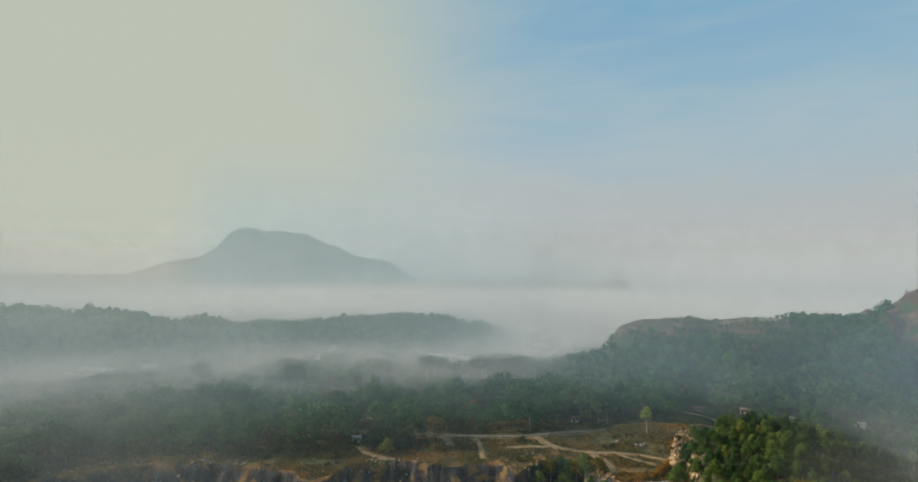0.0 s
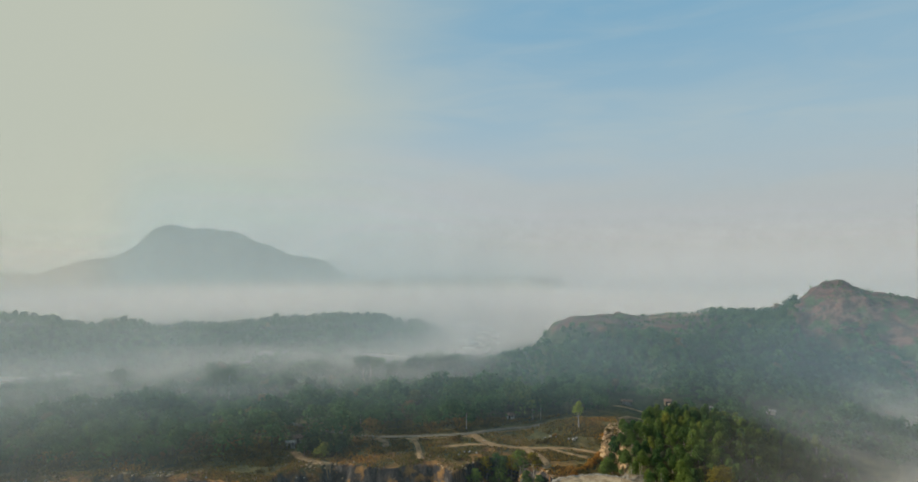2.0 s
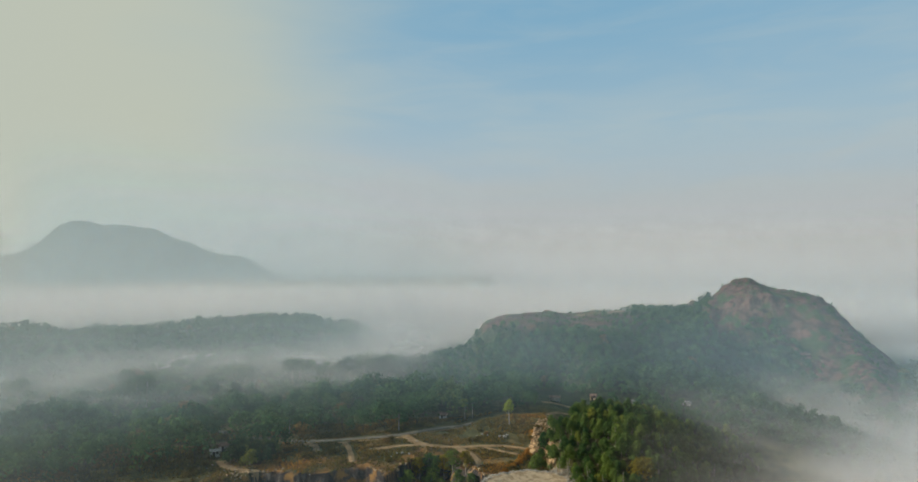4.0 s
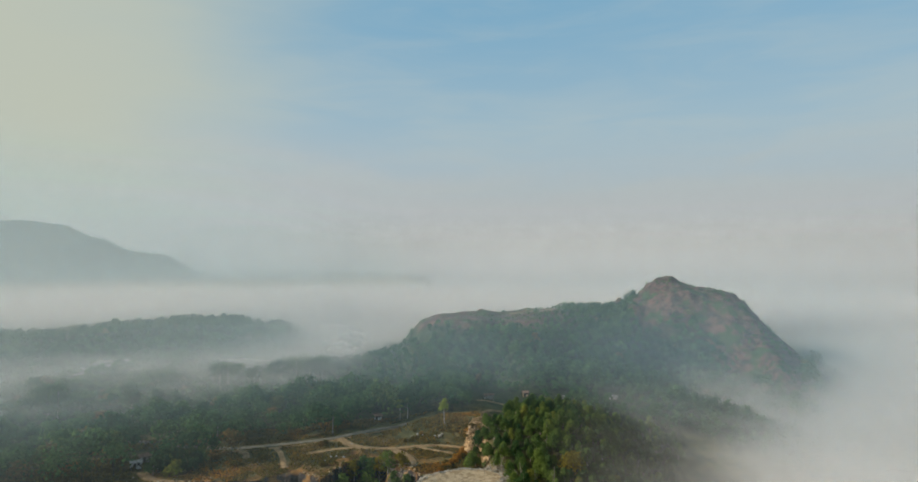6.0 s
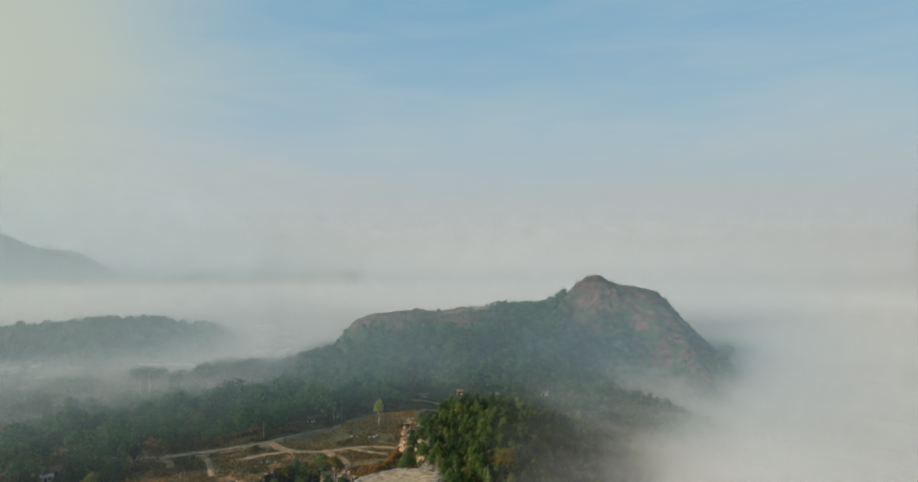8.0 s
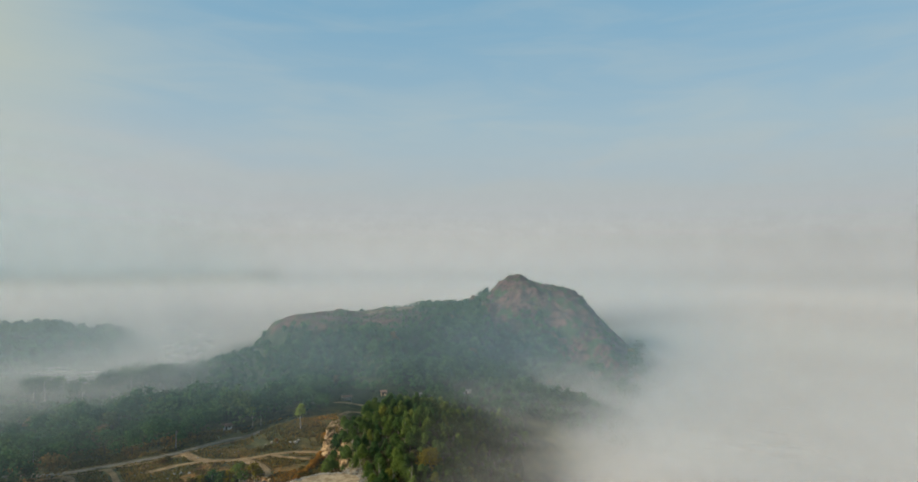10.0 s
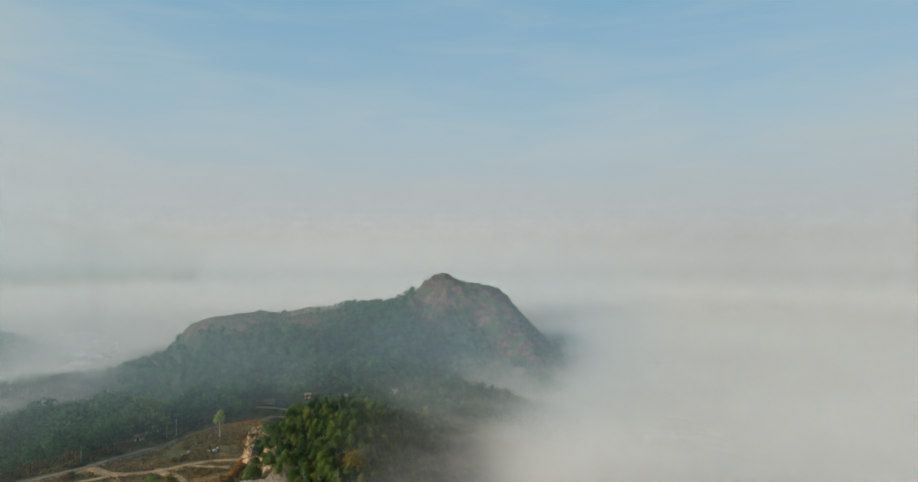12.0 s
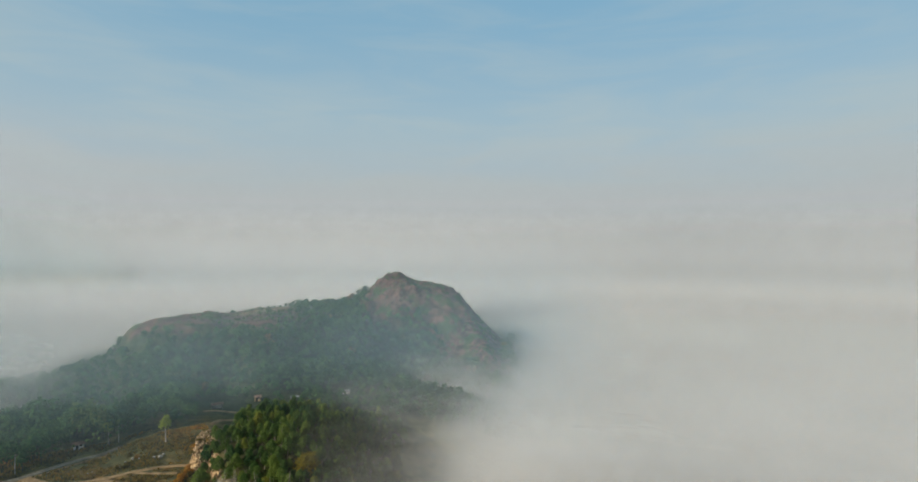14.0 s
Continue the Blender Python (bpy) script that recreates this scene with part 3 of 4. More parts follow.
def crown_quads(height, width, base, lumps, n, size, r, flat=0.75, lump=1.0):
    """Corners of n small leaf clumps spread over a few overlapping lumps: an (n, 4, 3) array."""
    c = []
    for k in range(lumps):
        t = (k + 0.5) / lumps
        a = r.uniform(0, 2 * math.pi)
        rad = width * 0.5 * (0.6 if lumps > 1 else 0) * r.uniform(0.4, 1.0) * (1.15 - t)
        up = base + (height - base) * (0.18 + 0.64 * t)
        if flat < 0.7:   # an umbrella: the lumps spread widely, high up
            rad, up = width * 0.40 * math.sqrt(r.uniform(0, 1)), base + (height - base) * r.uniform(0.20, 0.84)
            up -= 0.12 * (height - base) * (rad / width * 2) ** 2
        c.append((rad * math.cos(a), rad * math.sin(a), up, lump * width * r.uniform(0.27, 0.40) * (1.2 - 0.4 * t)))
    c = np.array(c)
    which = r.integers(0, len(c), n)
    d = r.normal(size=(n, 3))
    d /= np.linalg.norm(d, axis=1)[:, None]
    d[:, 2] = np.where(d[:, 2] < -0.45, -d[:, 2], d[:, 2])
    pos = c[which, :3] + d * c[which, 3:4] * np.array([1, 1, flat]) * r.uniform(0.55, 1.18, (n, 1))
    nor = d + r.normal(scale=0.32, size=(n, 3))
    nor /= np.linalg.norm(nor, axis=1)[:, None]
    u = np.cross(nor, r.normal(size=(n, 3)))
    u /= np.linalg.norm(u, axis=1)[:, None] + 1e-9
    v = np.cross(nor, u)
    s = size * r.uniform(0.6, 1.3, (n, 1))
    b = nor * s * r.uniform(-0.3, 0.3, (n, 1))
    return np.stack([pos - u * s + b, pos - v * s * 0.8 - b, pos + u * s + b, pos + v * s * 0.8 - b], 1)


def stem(points, radii, sides=6):
    """Verts and faces of a tapered, bent stem."""
    v, f = [], []
    for k, (p, q) in enumerate(zip(points, radii)):
        for s in range(sides):
            a = 2 * math.pi * s / sides
            v.append((p[0] + q * math.cos(a), p[1] + q * math.sin(a), p[2]))
        if k:
            for s in range(sides):
                f.append(((k - 1) * sides + s, (k - 1) * sides + (s + 1) % sides, k * sides + (s + 1) % sides, k * sides + s))
    return v, f


def tree_thing(name, seed, height, width, base, lumps, n, size, leaf, label, category="tree", flat=0.75, lump=1.0):
    """One tree: an Empty at its foot, a trunk with limbs, and a crown of leaf clumps."""
    r = np.random.default_rng(seed)
    ob = new(name)
    ob.empty_display_size = 0.5
    tagged(ob, label, category)
    lean = r.normal(scale=0.35, size=2)
    v, f = stem([(0, 0, -0.6), (lean[0] * 0.3, lean[1] * 0.3, base * 0.6), (lean[0], lean[1], height * 0.62), (lean[0] * 1.3, lean[1] * 1.3, height * 0.88)],
                [0.028 * height, 0.020 * height, 0.012 * height, 0.004 * height])
    for k in range(5):
        a, z = r.uniform(0, 2 * math.pi), base * 0.8 + (height - base) * 0.12 * k
        e = width * r.uniform(0.25, 0.42)
        lv, lf = stem([(lean[0] * 0.6, lean[1] * 0.6, z), (e * 0.5 * math.cos(a), e * 0.5 * math.sin(a), z + 0.10 * height),
                       (e * math.cos(a), e * math.sin(a), z + 0.22 * height)], [0.009 * height, 0.006 * height, 0.002 * height], 4)
        f += [tuple(i + len(v) for i in q) for q in lf]
        v += lv
    link_mesh("trunk", v, f, BARK, ob)
    q = crown_quads(height, width, base, lumps, n, size, r, flat, lump)
    link_mesh("crown", q.reshape(-1, 3).tolist(), np.arange(n * 4).reshape(-1, 4).tolist(), leaf, ob)
    return ob


def scatter(n, az0, az1, r0, r1, want, gap, r):
    """Up to n spots in a bearing and distance range where want() is high, none closer than gap."""
    a = r.uniform(az0, az1, n)
    d = np.sqrt(r.uniform(r0 * r0, r1 * r1, n))
    x, y = d * np.sin(np.radians(a)), d * np.cos(np.radians(a))
    ok = r.random(n) < want(x, y, a, d)
    x, y = x[ok], y[ok]
    cell, out = {}, []
    for px, py in zip(x, y):
        i, j = int(px // gap), int(py // gap)
        near = (q for di in (-1, 0, 1) for dj in (-1, 0, 1) for q in cell.get((i + di, j + dj), ()))
        if all((px - qx) ** 2 + (py - qy) ** 2 > gap * gap for qx, qy in near):
            cell.setdefault((i, j), []).append((px, py))
            out.append((px, py))
    return np.array(out).reshape(-1, 2)


def forest(name, spots, heights, label, r, n=46, size=0.95, width=0.72, stems=True, sunk=0.0):
    """Many trees as one mass: each a bent stem and a crown of leaf clumps."""
    protos = []
    for k in range(14):
        w = width * r.uniform(0.75, 1.25)
        protos.append(crown_quads(1.0, w, r.uniform(0.15, 0.38) if stems else -0.15, int(r.integers(3, 7)), n, 0.095 * size, r))
    kind = r.integers(0, len(protos), len(spots))
    z = land(spots[:, 0], spots[:, 1]) - sunk
    turn = r.uniform(0, 2 * math.pi, len(spots))
    V, T = [], []
    for k, q in enumerate(protos):
        m = np.where(kind == k)[0]
        c, s, h = np.cos(turn[m]), np.sin(turn[m]), heights[m]
        p = q.reshape(-1, 3)
        x = (p[None, :, 0] * c[:, None] - p[None, :, 1] * s[:, None]) * h[:, None] + spots[m, 0:1]
        y = (p[None, :, 0] * s[:, None] + p[None, :, 1] * c[:, None]) * h[:, None] + spots[m, 1:2]
        zz = p[None, :, 2] * h[:, None] + z[m, None]
        V.append(np.stack([x, y, zz], -1).reshape(-1, 3))
        T.append(np.repeat(r.random(len(m)), len(p)))
    V, T = np.concatenate(V), np.concatenate(T)
    ob = link_mesh(name, V, np.arange(len(V)).reshape(-1, 4), FOREST)
    put_floats(ob, tint=T)
    tagged(ob, label, "forest", kind="stuff")
    if stems:
        w = 0.16
        b = np.stack([spots[:, 0], spots[:, 1], z], -1)
        q = []
        for dx, dy in ((w, 0), (-w / 2, w * 0.87), (-w / 2, -w * 0.87)):
            q.append(b + np.array([dx, dy, -0.4]))
        top = b + np.stack([0 * z, 0 * z, heights * 0.7], -1)
        v = np.stack(q + [top], 1).reshape(-1, 3)
        i = np.arange(len(spots))[:, None] * 4
        f = np.concatenate([i + np.array([[0, 1, 3]]), i + np.array([[1, 2, 3]]), i + np.array([[2, 0, 3]])])
        st = link_mesh("forest_stems", v, f, DARK_BARK)
        tagged(st, "slender dark stems of the forest trees", "tree stems", kind="stuff")


def not_bare(x, y, a, d):
    """Wooded land."""
    return np.clip((1 - barren(x, y) * 1.15) * (1 - dry(x, y) * 1.1), 0, 1) * (d > quarry_edge(x, y) + 7)


def belt(x, y, a, d):
    front = 246 + 16 * smooth(6, 18, a) + 6 * wave(x, y, 18, 90)
    front = np.where(a < -10.6, quarry_edge(x, y) + 9 + 4 * wave(x, y, 9, 97), front)
    bushes = (a > -8.2) & (a < -1.9) & (d > 221 + 4 * wave(x, y, 7, 98)) & (d < 236)
    front = np.where(bushes, 0, front)
    yard = ((a + 9.2) / 1.5) ** 2 + ((d - 222) / 15) ** 2 > 1
    road = np.interp(x, (-74, -61, -43, -21, -8, 6, 31, 52, 65), (272, 267, 259, 244, 239.5, 238.5, 237.2, 242, 244))
    yard = yard & ((np.abs(y - road) > 4.2) | (x < -60) | (x > 66))
    grove = ((a > 21) & (d < 330)) | ((a > 12) & (d > 314))
    return not_bare(x, y, a, d) * (d > front) * yard * ~grove


def tall(s, lo, hi, seed):
    """Tree heights in stands: neighbours are alike."""
    k = 0.5 + 0.5 * rough(s[:, 0], s[:, 1], 26, 2, seed)
    return (lo + (hi - lo) * np.clip(k, 0, 1)) * rng.uniform(0.72, 1.22, len(s))


s = scatter(30000, -60, 22, 225, 470, belt, 5.6, rng)
high, near = tall(s, 5.0, 14.5, 91), np.hypot(s[:, 0], s[:, 1]) < 310
high = high * (1 - 0.38 * smooth(275, 325, np.hypot(s[:, 0], s[:, 1])))
forest("forest_belt", s[near], high[near], "dense dark green broadleaf forest on the plain", rng, 300, 0.52, 1.0)
forest("forest_belt", s[~near], high[~near], "dark green forest of the plain fading into mist", rng, 120, 0.8, 1.0)
HUTS = np.array(((137, 273), (113, 267), (151.5, 261), (180.6, 256), (145, 254), (174, 249), (108, 262), (120, 260)))


def hillside(x, y, a, d):
    """Wooded slopes of the hill, with a clearing round the huts at its foot."""
    clear = np.min(np.hypot(x[:, None] - HUTS[:, 0], y[:, None] - HUTS[:, 1]), axis=1) > 7.5
    foot = np.where(a > 27, 278, 308) + 6 * wave(x, y, 15, 99)
    return not_bare(x, y, a, d) * (land(x, y) > -25) * (d < hill_centre(a) + 70) * ((d > 470) | (a > 12)) * clear * (d > foot) * ~((a > 14.2) & (a < 17) & (land(x, y) > 13))


s = scatter(48000, 4, 60, 272, 640, hillside, 4.6, rng)
forest("hillside_forest", s, tall(s, 5.0, 12.0, 92) * (1 - 0.55 * smooth(18, 27, land(s[:, 0], s[:, 1])) * (0.3 + 0.7 * smooth(31, 29, polar(s[:, 0], s[:, 1])[0]))) * (1 - 0.45 * smooth(17.5, 15, polar(s[:, 0], s[:, 1])[0])), "green forest climbing the rocky hill", rng, 110, 0.75, 0.9)
s = scatter(9000, 14, 52, 350, 600, lambda x, y, a, d: 0.6 * (barren(x, y) > 0.3) * (wave(x, y, 14, 95) > -0.25) * (d < hill_centre(a) + 5), 2.8, rng)
forest("rock_scrub", s, rng.uniform(0.8, 2.6, len(s)) * (1 + 0.35 * (polar(s[:, 0], s[:, 1])[0] > 36) + 0.2 * (polar(s[:, 0], s[:, 1])[0] > 43.5)), "low scrub clinging to the bare rock of the hill", rng, 40, 1.2, 1.2, False, 0.7)
s = scatter(26000, -62, 10, 470, 760, lambda x, y, a, d: (land(x, y) > -27) * 0.9, 6.5, rng)
forest("ridge_forest", s, tall(s, 5, 14, 93), "misty forest on the low ridge", rng, 70, 0.9)

GREENS = [tree_thing("grove_tree", 100 + k, h, w, b, l, 1350, 0.29, LEAF, "bushy green broadleaf tree of the grove on the knoll", flat=0.95, lump=0.60)
          for k, (h, w, b, l) in enumerate(((9.6, 7.4, 0.6, 20), (8.2, 8.2, 0.4, 18), (10.6, 6.8, 0.8, 22), (7.2, 8.4, 0.3, 18), (9.4, 6.0, 0.8, 18), (8.8, 7.6, 0.5, 20)))]


def in_grove(x, y, a, d):
    front = d > 179 + 4 * wave(x, y, 12, 5) + 14 * smooth(26, 22.5, a)
    q = d * np.cos(np.radians(a - 28.5)) - 226
    side = d * np.sin(np.radians(a - 28.5)) > -23.6 - 2.0 * smooth(-12, -16, q) + 8.0 * smooth(-9, -1, q) + 1.2 * wave(x, y, 5, 6)
    return front * side * smooth(42, 36, a) * smooth(275, 255, d)


spots = scatter(9000, 20.5, 42, 172, 275, in_grove, 3.6, rng)
spots = spots[np.argsort(np.hypot(spots[:, 0], spots[:, 1]))]
for k, (x, y) in enumerate(spots[:300]):
    m = pose(x, y, floor_at(x, y), 0, 0, rng.uniform(0, 360)) @ Matrix.Scale(rng.uniform(0.52, 0.92), 4)
    src = GREENS[k % len(GREENS)]
    ob = src if k < len(GREENS) else copy_thing(src, m)
    ob.matrix_basis = m
    ob["group"] = "grove on the knoll"


# ---- road and tracks ----
def ribbon(name, points, width, mat, label, category, lift=0.16, ragged=0.25):
    """A strip draped over the land along a few turning points, with uneven edges."""
    p = np.array(points, float)
    d = np.concatenate([[0], np.cumsum(np.hypot(*np.diff(p, axis=0).T))])
    t = np.arange(0, d[-1], 1.2)
    line = np.stack([np.interp(t, d, p[:, 0]), np.interp(t, d, p[:, 1])], 1)
    for _ in range(5):
        line[1:-1] = (line[:-2] + 2 * line[1:-1] + line[2:]) / 4
    tan = np.gradient(line, axis=0)
    nor = np.stack([tan[:, 1], -tan[:, 0]], 1) / np.hypot(*tan.T)[:, None]
    rows = []
    for k in np.linspace(-1, 1, 6):
        off = k * width / 2 * (1 + ragged * (wave(t, t * 0 + 3 * k, 6, 7) if abs(k) > 0.9 else 0))
        q = line + nor * np.asarray(off).reshape(-1, 1)
        z = land(q[:, 0], q[:, 1]) + lift - 0.30 * (abs(k) > 0.9)
        rows.append(np.column_stack([q, z]))
    v = np.stack(rows, 1).reshape(-1, 3)
    ob = link_mesh(name, v.tolist(), grid_faces(len(t), 6).tolist(), mat, smooth_=True)
    return tagged(ob, label, category, kind="structure")


ribbon("road", ((-74, 272), (-61, 267), (-43, 259), (-21, 244), (-8, 239.5), (6.4, 238.5), (20.9, 237), (30.7, 237.2), (41, 239.6), (52, 242), (60, 242.5), (65, 244)),
       3.3, ASPHALT, "narrow worn grey road along the edge of the forest", "road", 0.22, 0.06)
ribbon("road_verge", ((-12, 236.2), (-3, 234.6), (6.4, 234.6), (16, 233.6), (26, 233.4), (33, 234.4), (42, 236.4), (52, 238.8), (60, 239.6)), 1.6, TRACK,
       "pale sandy verge beside the road", "verge", 0.14, 0.5)
TRACKS = ((((32.5, 236), (34.5, 229.5), (36.5, 224), (40, 220.7)), 4.4), (((-7, 237), (-3, 232), (-2.9, 224)), 3.0), (((7.5, 235), (9.4, 227), (9.8, 216.7), (9.7, 208)), 2.4),
          (((19.5, 221.8), (29, 223.4), (40, 220.7), (46, 216.8), (53, 215.2), (61, 214.8), (69, 212.5), (76, 208), (80, 204)), 2.6),
          (((50, 215), (53.7, 206.5), (54.6, 201), (52.6, 196), (49, 192)), 3.6), (((60, 214), (66, 207), (71, 203)), 1.6),
          (((-37, 222), (-34, 215), (-28, 210), (-22, 208.5)), 3.4), (((98, 240), (106, 247), (118, 250), (130, 252)), 2.2), (((104, 262), (116, 262), (128, 258)), 3.0))
for pts, w in TRACKS:
    ribbon("dirt_track", pts, w, TRACK, "pale sandy dirt track between the scrub and the quarry", "track", 0.17, 0.6)


# ---- rocks ----
def rock_mesh(seed, subdivisions=2):
    """A broken lump of stone about 1 m across."""
    r = np.random.default_rng(seed)
    bm = bmesh.new()
    bmesh.ops.create_icosphere(bm, subdivisions=subdivisions, radius=0.5)
    cuts = [Vector(r.normal(size=3)).normalized() for _ in range(7)]
    for v in bm.verts:
        for c in cuts:
            over = v.co.dot(c) - 0.34
            if over > 0:
                v.co -= c * over
        v.co += Vector(r.normal(scale=0.018, size=3))
    me = bpy.data.meshes.new("rock")
    bm.to_mesh(me)
    bm.free()
    return me


ROCKS = [rock_mesh(300 + k) for k in range(6)]
for me in ROCKS:
    me.materials.append(ROCK)
PALE_ROCKS = [me.copy() for me in ROCKS]
for me in PALE_ROCKS:
    me.materials[0] = RUBBLE


def rock_piece(name, me, x, y, z, sx, sy, sz, parent=None):
    ob = new(name, me)
    ob.matrix_basis = pose(x, y, z, rng.uniform(-25, 25), rng.uniform(-25, 25), rng.uniform(0, 360)) @ Matrix.Diagonal((sx, sy, sz, 1))
    ob.parent = parent
    return ob


def block_mesh(seed):
    """A squared, chipped block about 1 m across."""
    r = np.random.default_rng(seed)
    bm = bmesh.new()
    bmesh.ops.create_cube(bm, size=0.9)
    bmesh.ops.bevel(bm, geom=bm.edges[:], offset=0.07, segments=1, affect="EDGES")
    for v in bm.verts:
        v.co += Vector(r.normal(scale=0.05, size=3))
    me = bpy.data.meshes.new("block")
    bm.to_mesh(me)
    bm.free()
    me.materials.append(ROCK)
    return me


BLOCKS = [block_mesh(340 + k) for k in range(6)]

# the cut stub of the knoll: broken blocks on a steep face
stub = tagged(new("cliff_stub"), "steep broken ochre and cream rock face of the wooded knoll", "cliff")
ca, sa = math.cos(radians(28.5)), math.sin(radians(28.5))
gx, gy = place(28.5, 226)
for k in range(290):
    u = rng.uniform(0, 1)
    q = rng.uniform(-15, 4)
    s = -30.5 + 2.4 * u + rng.uniform(-0.3, 0.3) + 3.0 * smooth(-10, -15, q)
    if k % 3 == 0:   # the side turned to the spoil heap
        s, q = rng.uniform(-29.0, -25), rng.uniform(-15.0, -11.5)
    elif k % 3 == 1:   # loose blocks along the flat top
        s, q = rng.uniform(-28.4, -22), rng.uniform(-10, 4)
    x, y = gx + s * ca + q * sa, gy - s * sa + q * ca
    w = rng.uniform(0.35, 1.0)
    rock_piece("block", BLOCKS[k % 6], x, y, floor_at(x, y) + rng.uniform(-0.25, 0.3), w, w * rng.uniform(0.7, 1.3), w * rng.uniform(0.7, 1.2), stub)

# boulders lying about the tracks, the quarry and the hill
for x, y, w in ((71.6, 221.5, 3.0), (69.8, 222.5, 2.0), (73.2, 222.8, 1.7), (36.1, 226, 1.4), (28.5, 213.5, 2.2), (26.5, 214.2, 1.6), (31, 212.5, 1.8), (24, 211.5, 1.3),
                (61, 226, 1.5), (63.5, 226.5, 2.2), (65.5, 225.5, 1.4), (58, 222, 1.0), (49, 219, 1.0), (115, 354.6, 5.0), (112.5, 352, 2.4),
                (-120, 203, 2.0), (-113, 201.5, 1.6), (-96, 199, 2.2), (-62, 199, 1.6), (17.5, 222, 1.2), (15, 221, 1.0), (-2, 219, 1.0)):
    ob = rock_piece("boulder", PALE_ROCKS[int(x * 7) % 6], x, y, floor_at(x, y) + 0.14 * w, w * 0.65, w * 0.6, w * 0.45)
    tagged(ob, "pale grey boulder lying on the scrubby ground", "boulder", "boulders round the quarry")


def rubble(name, spots, sizes, mat, label):
    """Many loose stones as one mass."""
    r = np.random.default_rng(11)
    base = []
    for k in range(6):
        bm = bmesh.new()
        bmesh.ops.create_icosphere(bm, subdivisions=1, radius=0.5)
        v = np.array([q.co[:] for q in bm.verts]) * r.uniform(0.6, 1.25, (len(bm.verts), 1))
        f = np.array([[q.index for q in p.verts] for p in bm.faces])
        bm.free()
        base.append((v, f))
    V, F, n = [], [], 0
    for (x, y), w in zip(spots, sizes):
        v, f = base[int(r.integers(0, 6))]
        a = r.uniform(0, 6.28)
        p = v * w * np.array([1, r.uniform(0.6, 1), r.uniform(0.5, 0.8)])
        p = np.stack([p[:, 0] * math.cos(a) - p[:, 1] * math.sin(a) + x, p[:, 0] * math.sin(a) + p[:, 1] * math.cos(a) + y, p[:, 2]], 1)
        p[:, 2] += floor_at(x, y) + 0.15 * w
        V.append(p)
        F.append(f + n)
        n += len(v)
    ob = link_mesh(name, np.concatenate(V).tolist(), np.concatenate(F).tolist(), mat)
    tagged(ob, label, "rubble", kind="stuff")


gx, gy = place(20.0, 182.5)
a = rng.uniform(0, 2 * math.pi, 3400)
k = rng.uniform(0.86, 1.30, 3400)
rubble("stone_rubble", np.stack([gx + 15.5 * k * np.cos(a), gy + 10.0 * k * np.sin(a)], 1), rng.uniform(0.2, 0.65, 3400), RUBBLE, "loose grey rubble round a sandy spoil heap")
s = scatter(5000, -36, 16, 196, 240, lambda x, y, a, d: 0.7 * dry(x, y) * smooth(30, 0, d - quarry_edge(x, y)) * (wave(x, y, 7, 44) > 0.1), 1.2, rng)
rubble("quarry_stones", s, rng.uniform(0.25, 0.7, len(s)), RUBBLE, "scattered broken stones along the quarry's rim")

s = scatter(9000, -36, 16, 190, 245, lambda x, y, a, d: (np.abs(d - quarry_edge(x, y) - 0.5) < 2.2) * (wave(x, y, 11, 45) > 0.15), 0.9, rng)
rubble("rim_rocks", s, rng.uniform(0.4, 1.7, len(s)), ROCK, "broken ochre rocks along the brow of the quarry")

# ---- single trees and shrubs ----
def stand(ob, x, y, scale=1.0, sink=0.0):
    ob.matrix_basis = pose(x, y, floor_at(x, y) - sink, 0, 0, rng.uniform(0, 360)) @ Matrix.Scale(scale, 4)
    return ob


stand(tree_thing("pale_trunked_tree", 501, 11.5, 6.4, 5.2, 11, 700, 0.28, FRESH, "tall light green tree with a bare pale trunk", flat=0.8, lump=0.62), 76.5, 230)
stand(tree_thing("pale_trunked_tree", 502, 9.5, 4.5, 5.0, 4, 380, 0.32, FRESH, "slim tree with a bare pale trunk beside the road"), 62, 250)
for k, (x, y, h, w) in enumerate(((24, 352, 17, 13), (15, 350, 15, 11), (32, 356, 15, 10), (2, 340, 15, 12), (-14, 356, 15, 13), (-19, 361, 14, 10), (40, 364, 14, 11))):
    stand(tree_thing("spreading_tree", 520 + k, h, w * 1.4, h * 0.35, 15, 1600, 0.36, DARK_LEAF, "large dark spreading tree rising above the forest", flat=0.69, lump=0.70), x, y)
for k, (x, y, h, w) in enumerate(((-84.5, 306, 17, 15), (-89, 309, 15, 11), (-54, 300, 13, 6), (-44, 306, 12, 5), (-150, 330, 13, 10))):
    stand(tree_thing("spreading_tree", 540 + k, h, w * 1.3, h * 0.35, 15, 1600, 0.36, DARK_LEAF, "large dark spreading tree standing out against the mist", flat=0.69, lump=0.70), x, y)
for k, (az, d, h, w) in enumerate(((-17.1, 634, 13, 12), (-14.7, 636, 15, 16), (-19.5, 636, 10, 10), (-8.4, 640, 13, 8), (-7.6, 640, 11, 10), (-6.2, 638, 12, 11), (-4.9, 640, 12, 10), (-3.4, 638, 10, 9), (-2.0, 640, 10, 8))):
    stand(tree_thing("ridge_tree", 590 + k, h, w, h * 0.3, 10, 700, 0.5, DARK_LEAF, "tall tree standing out on the misty ridge", flat=0.65, lump=0.66), *place(az, d))
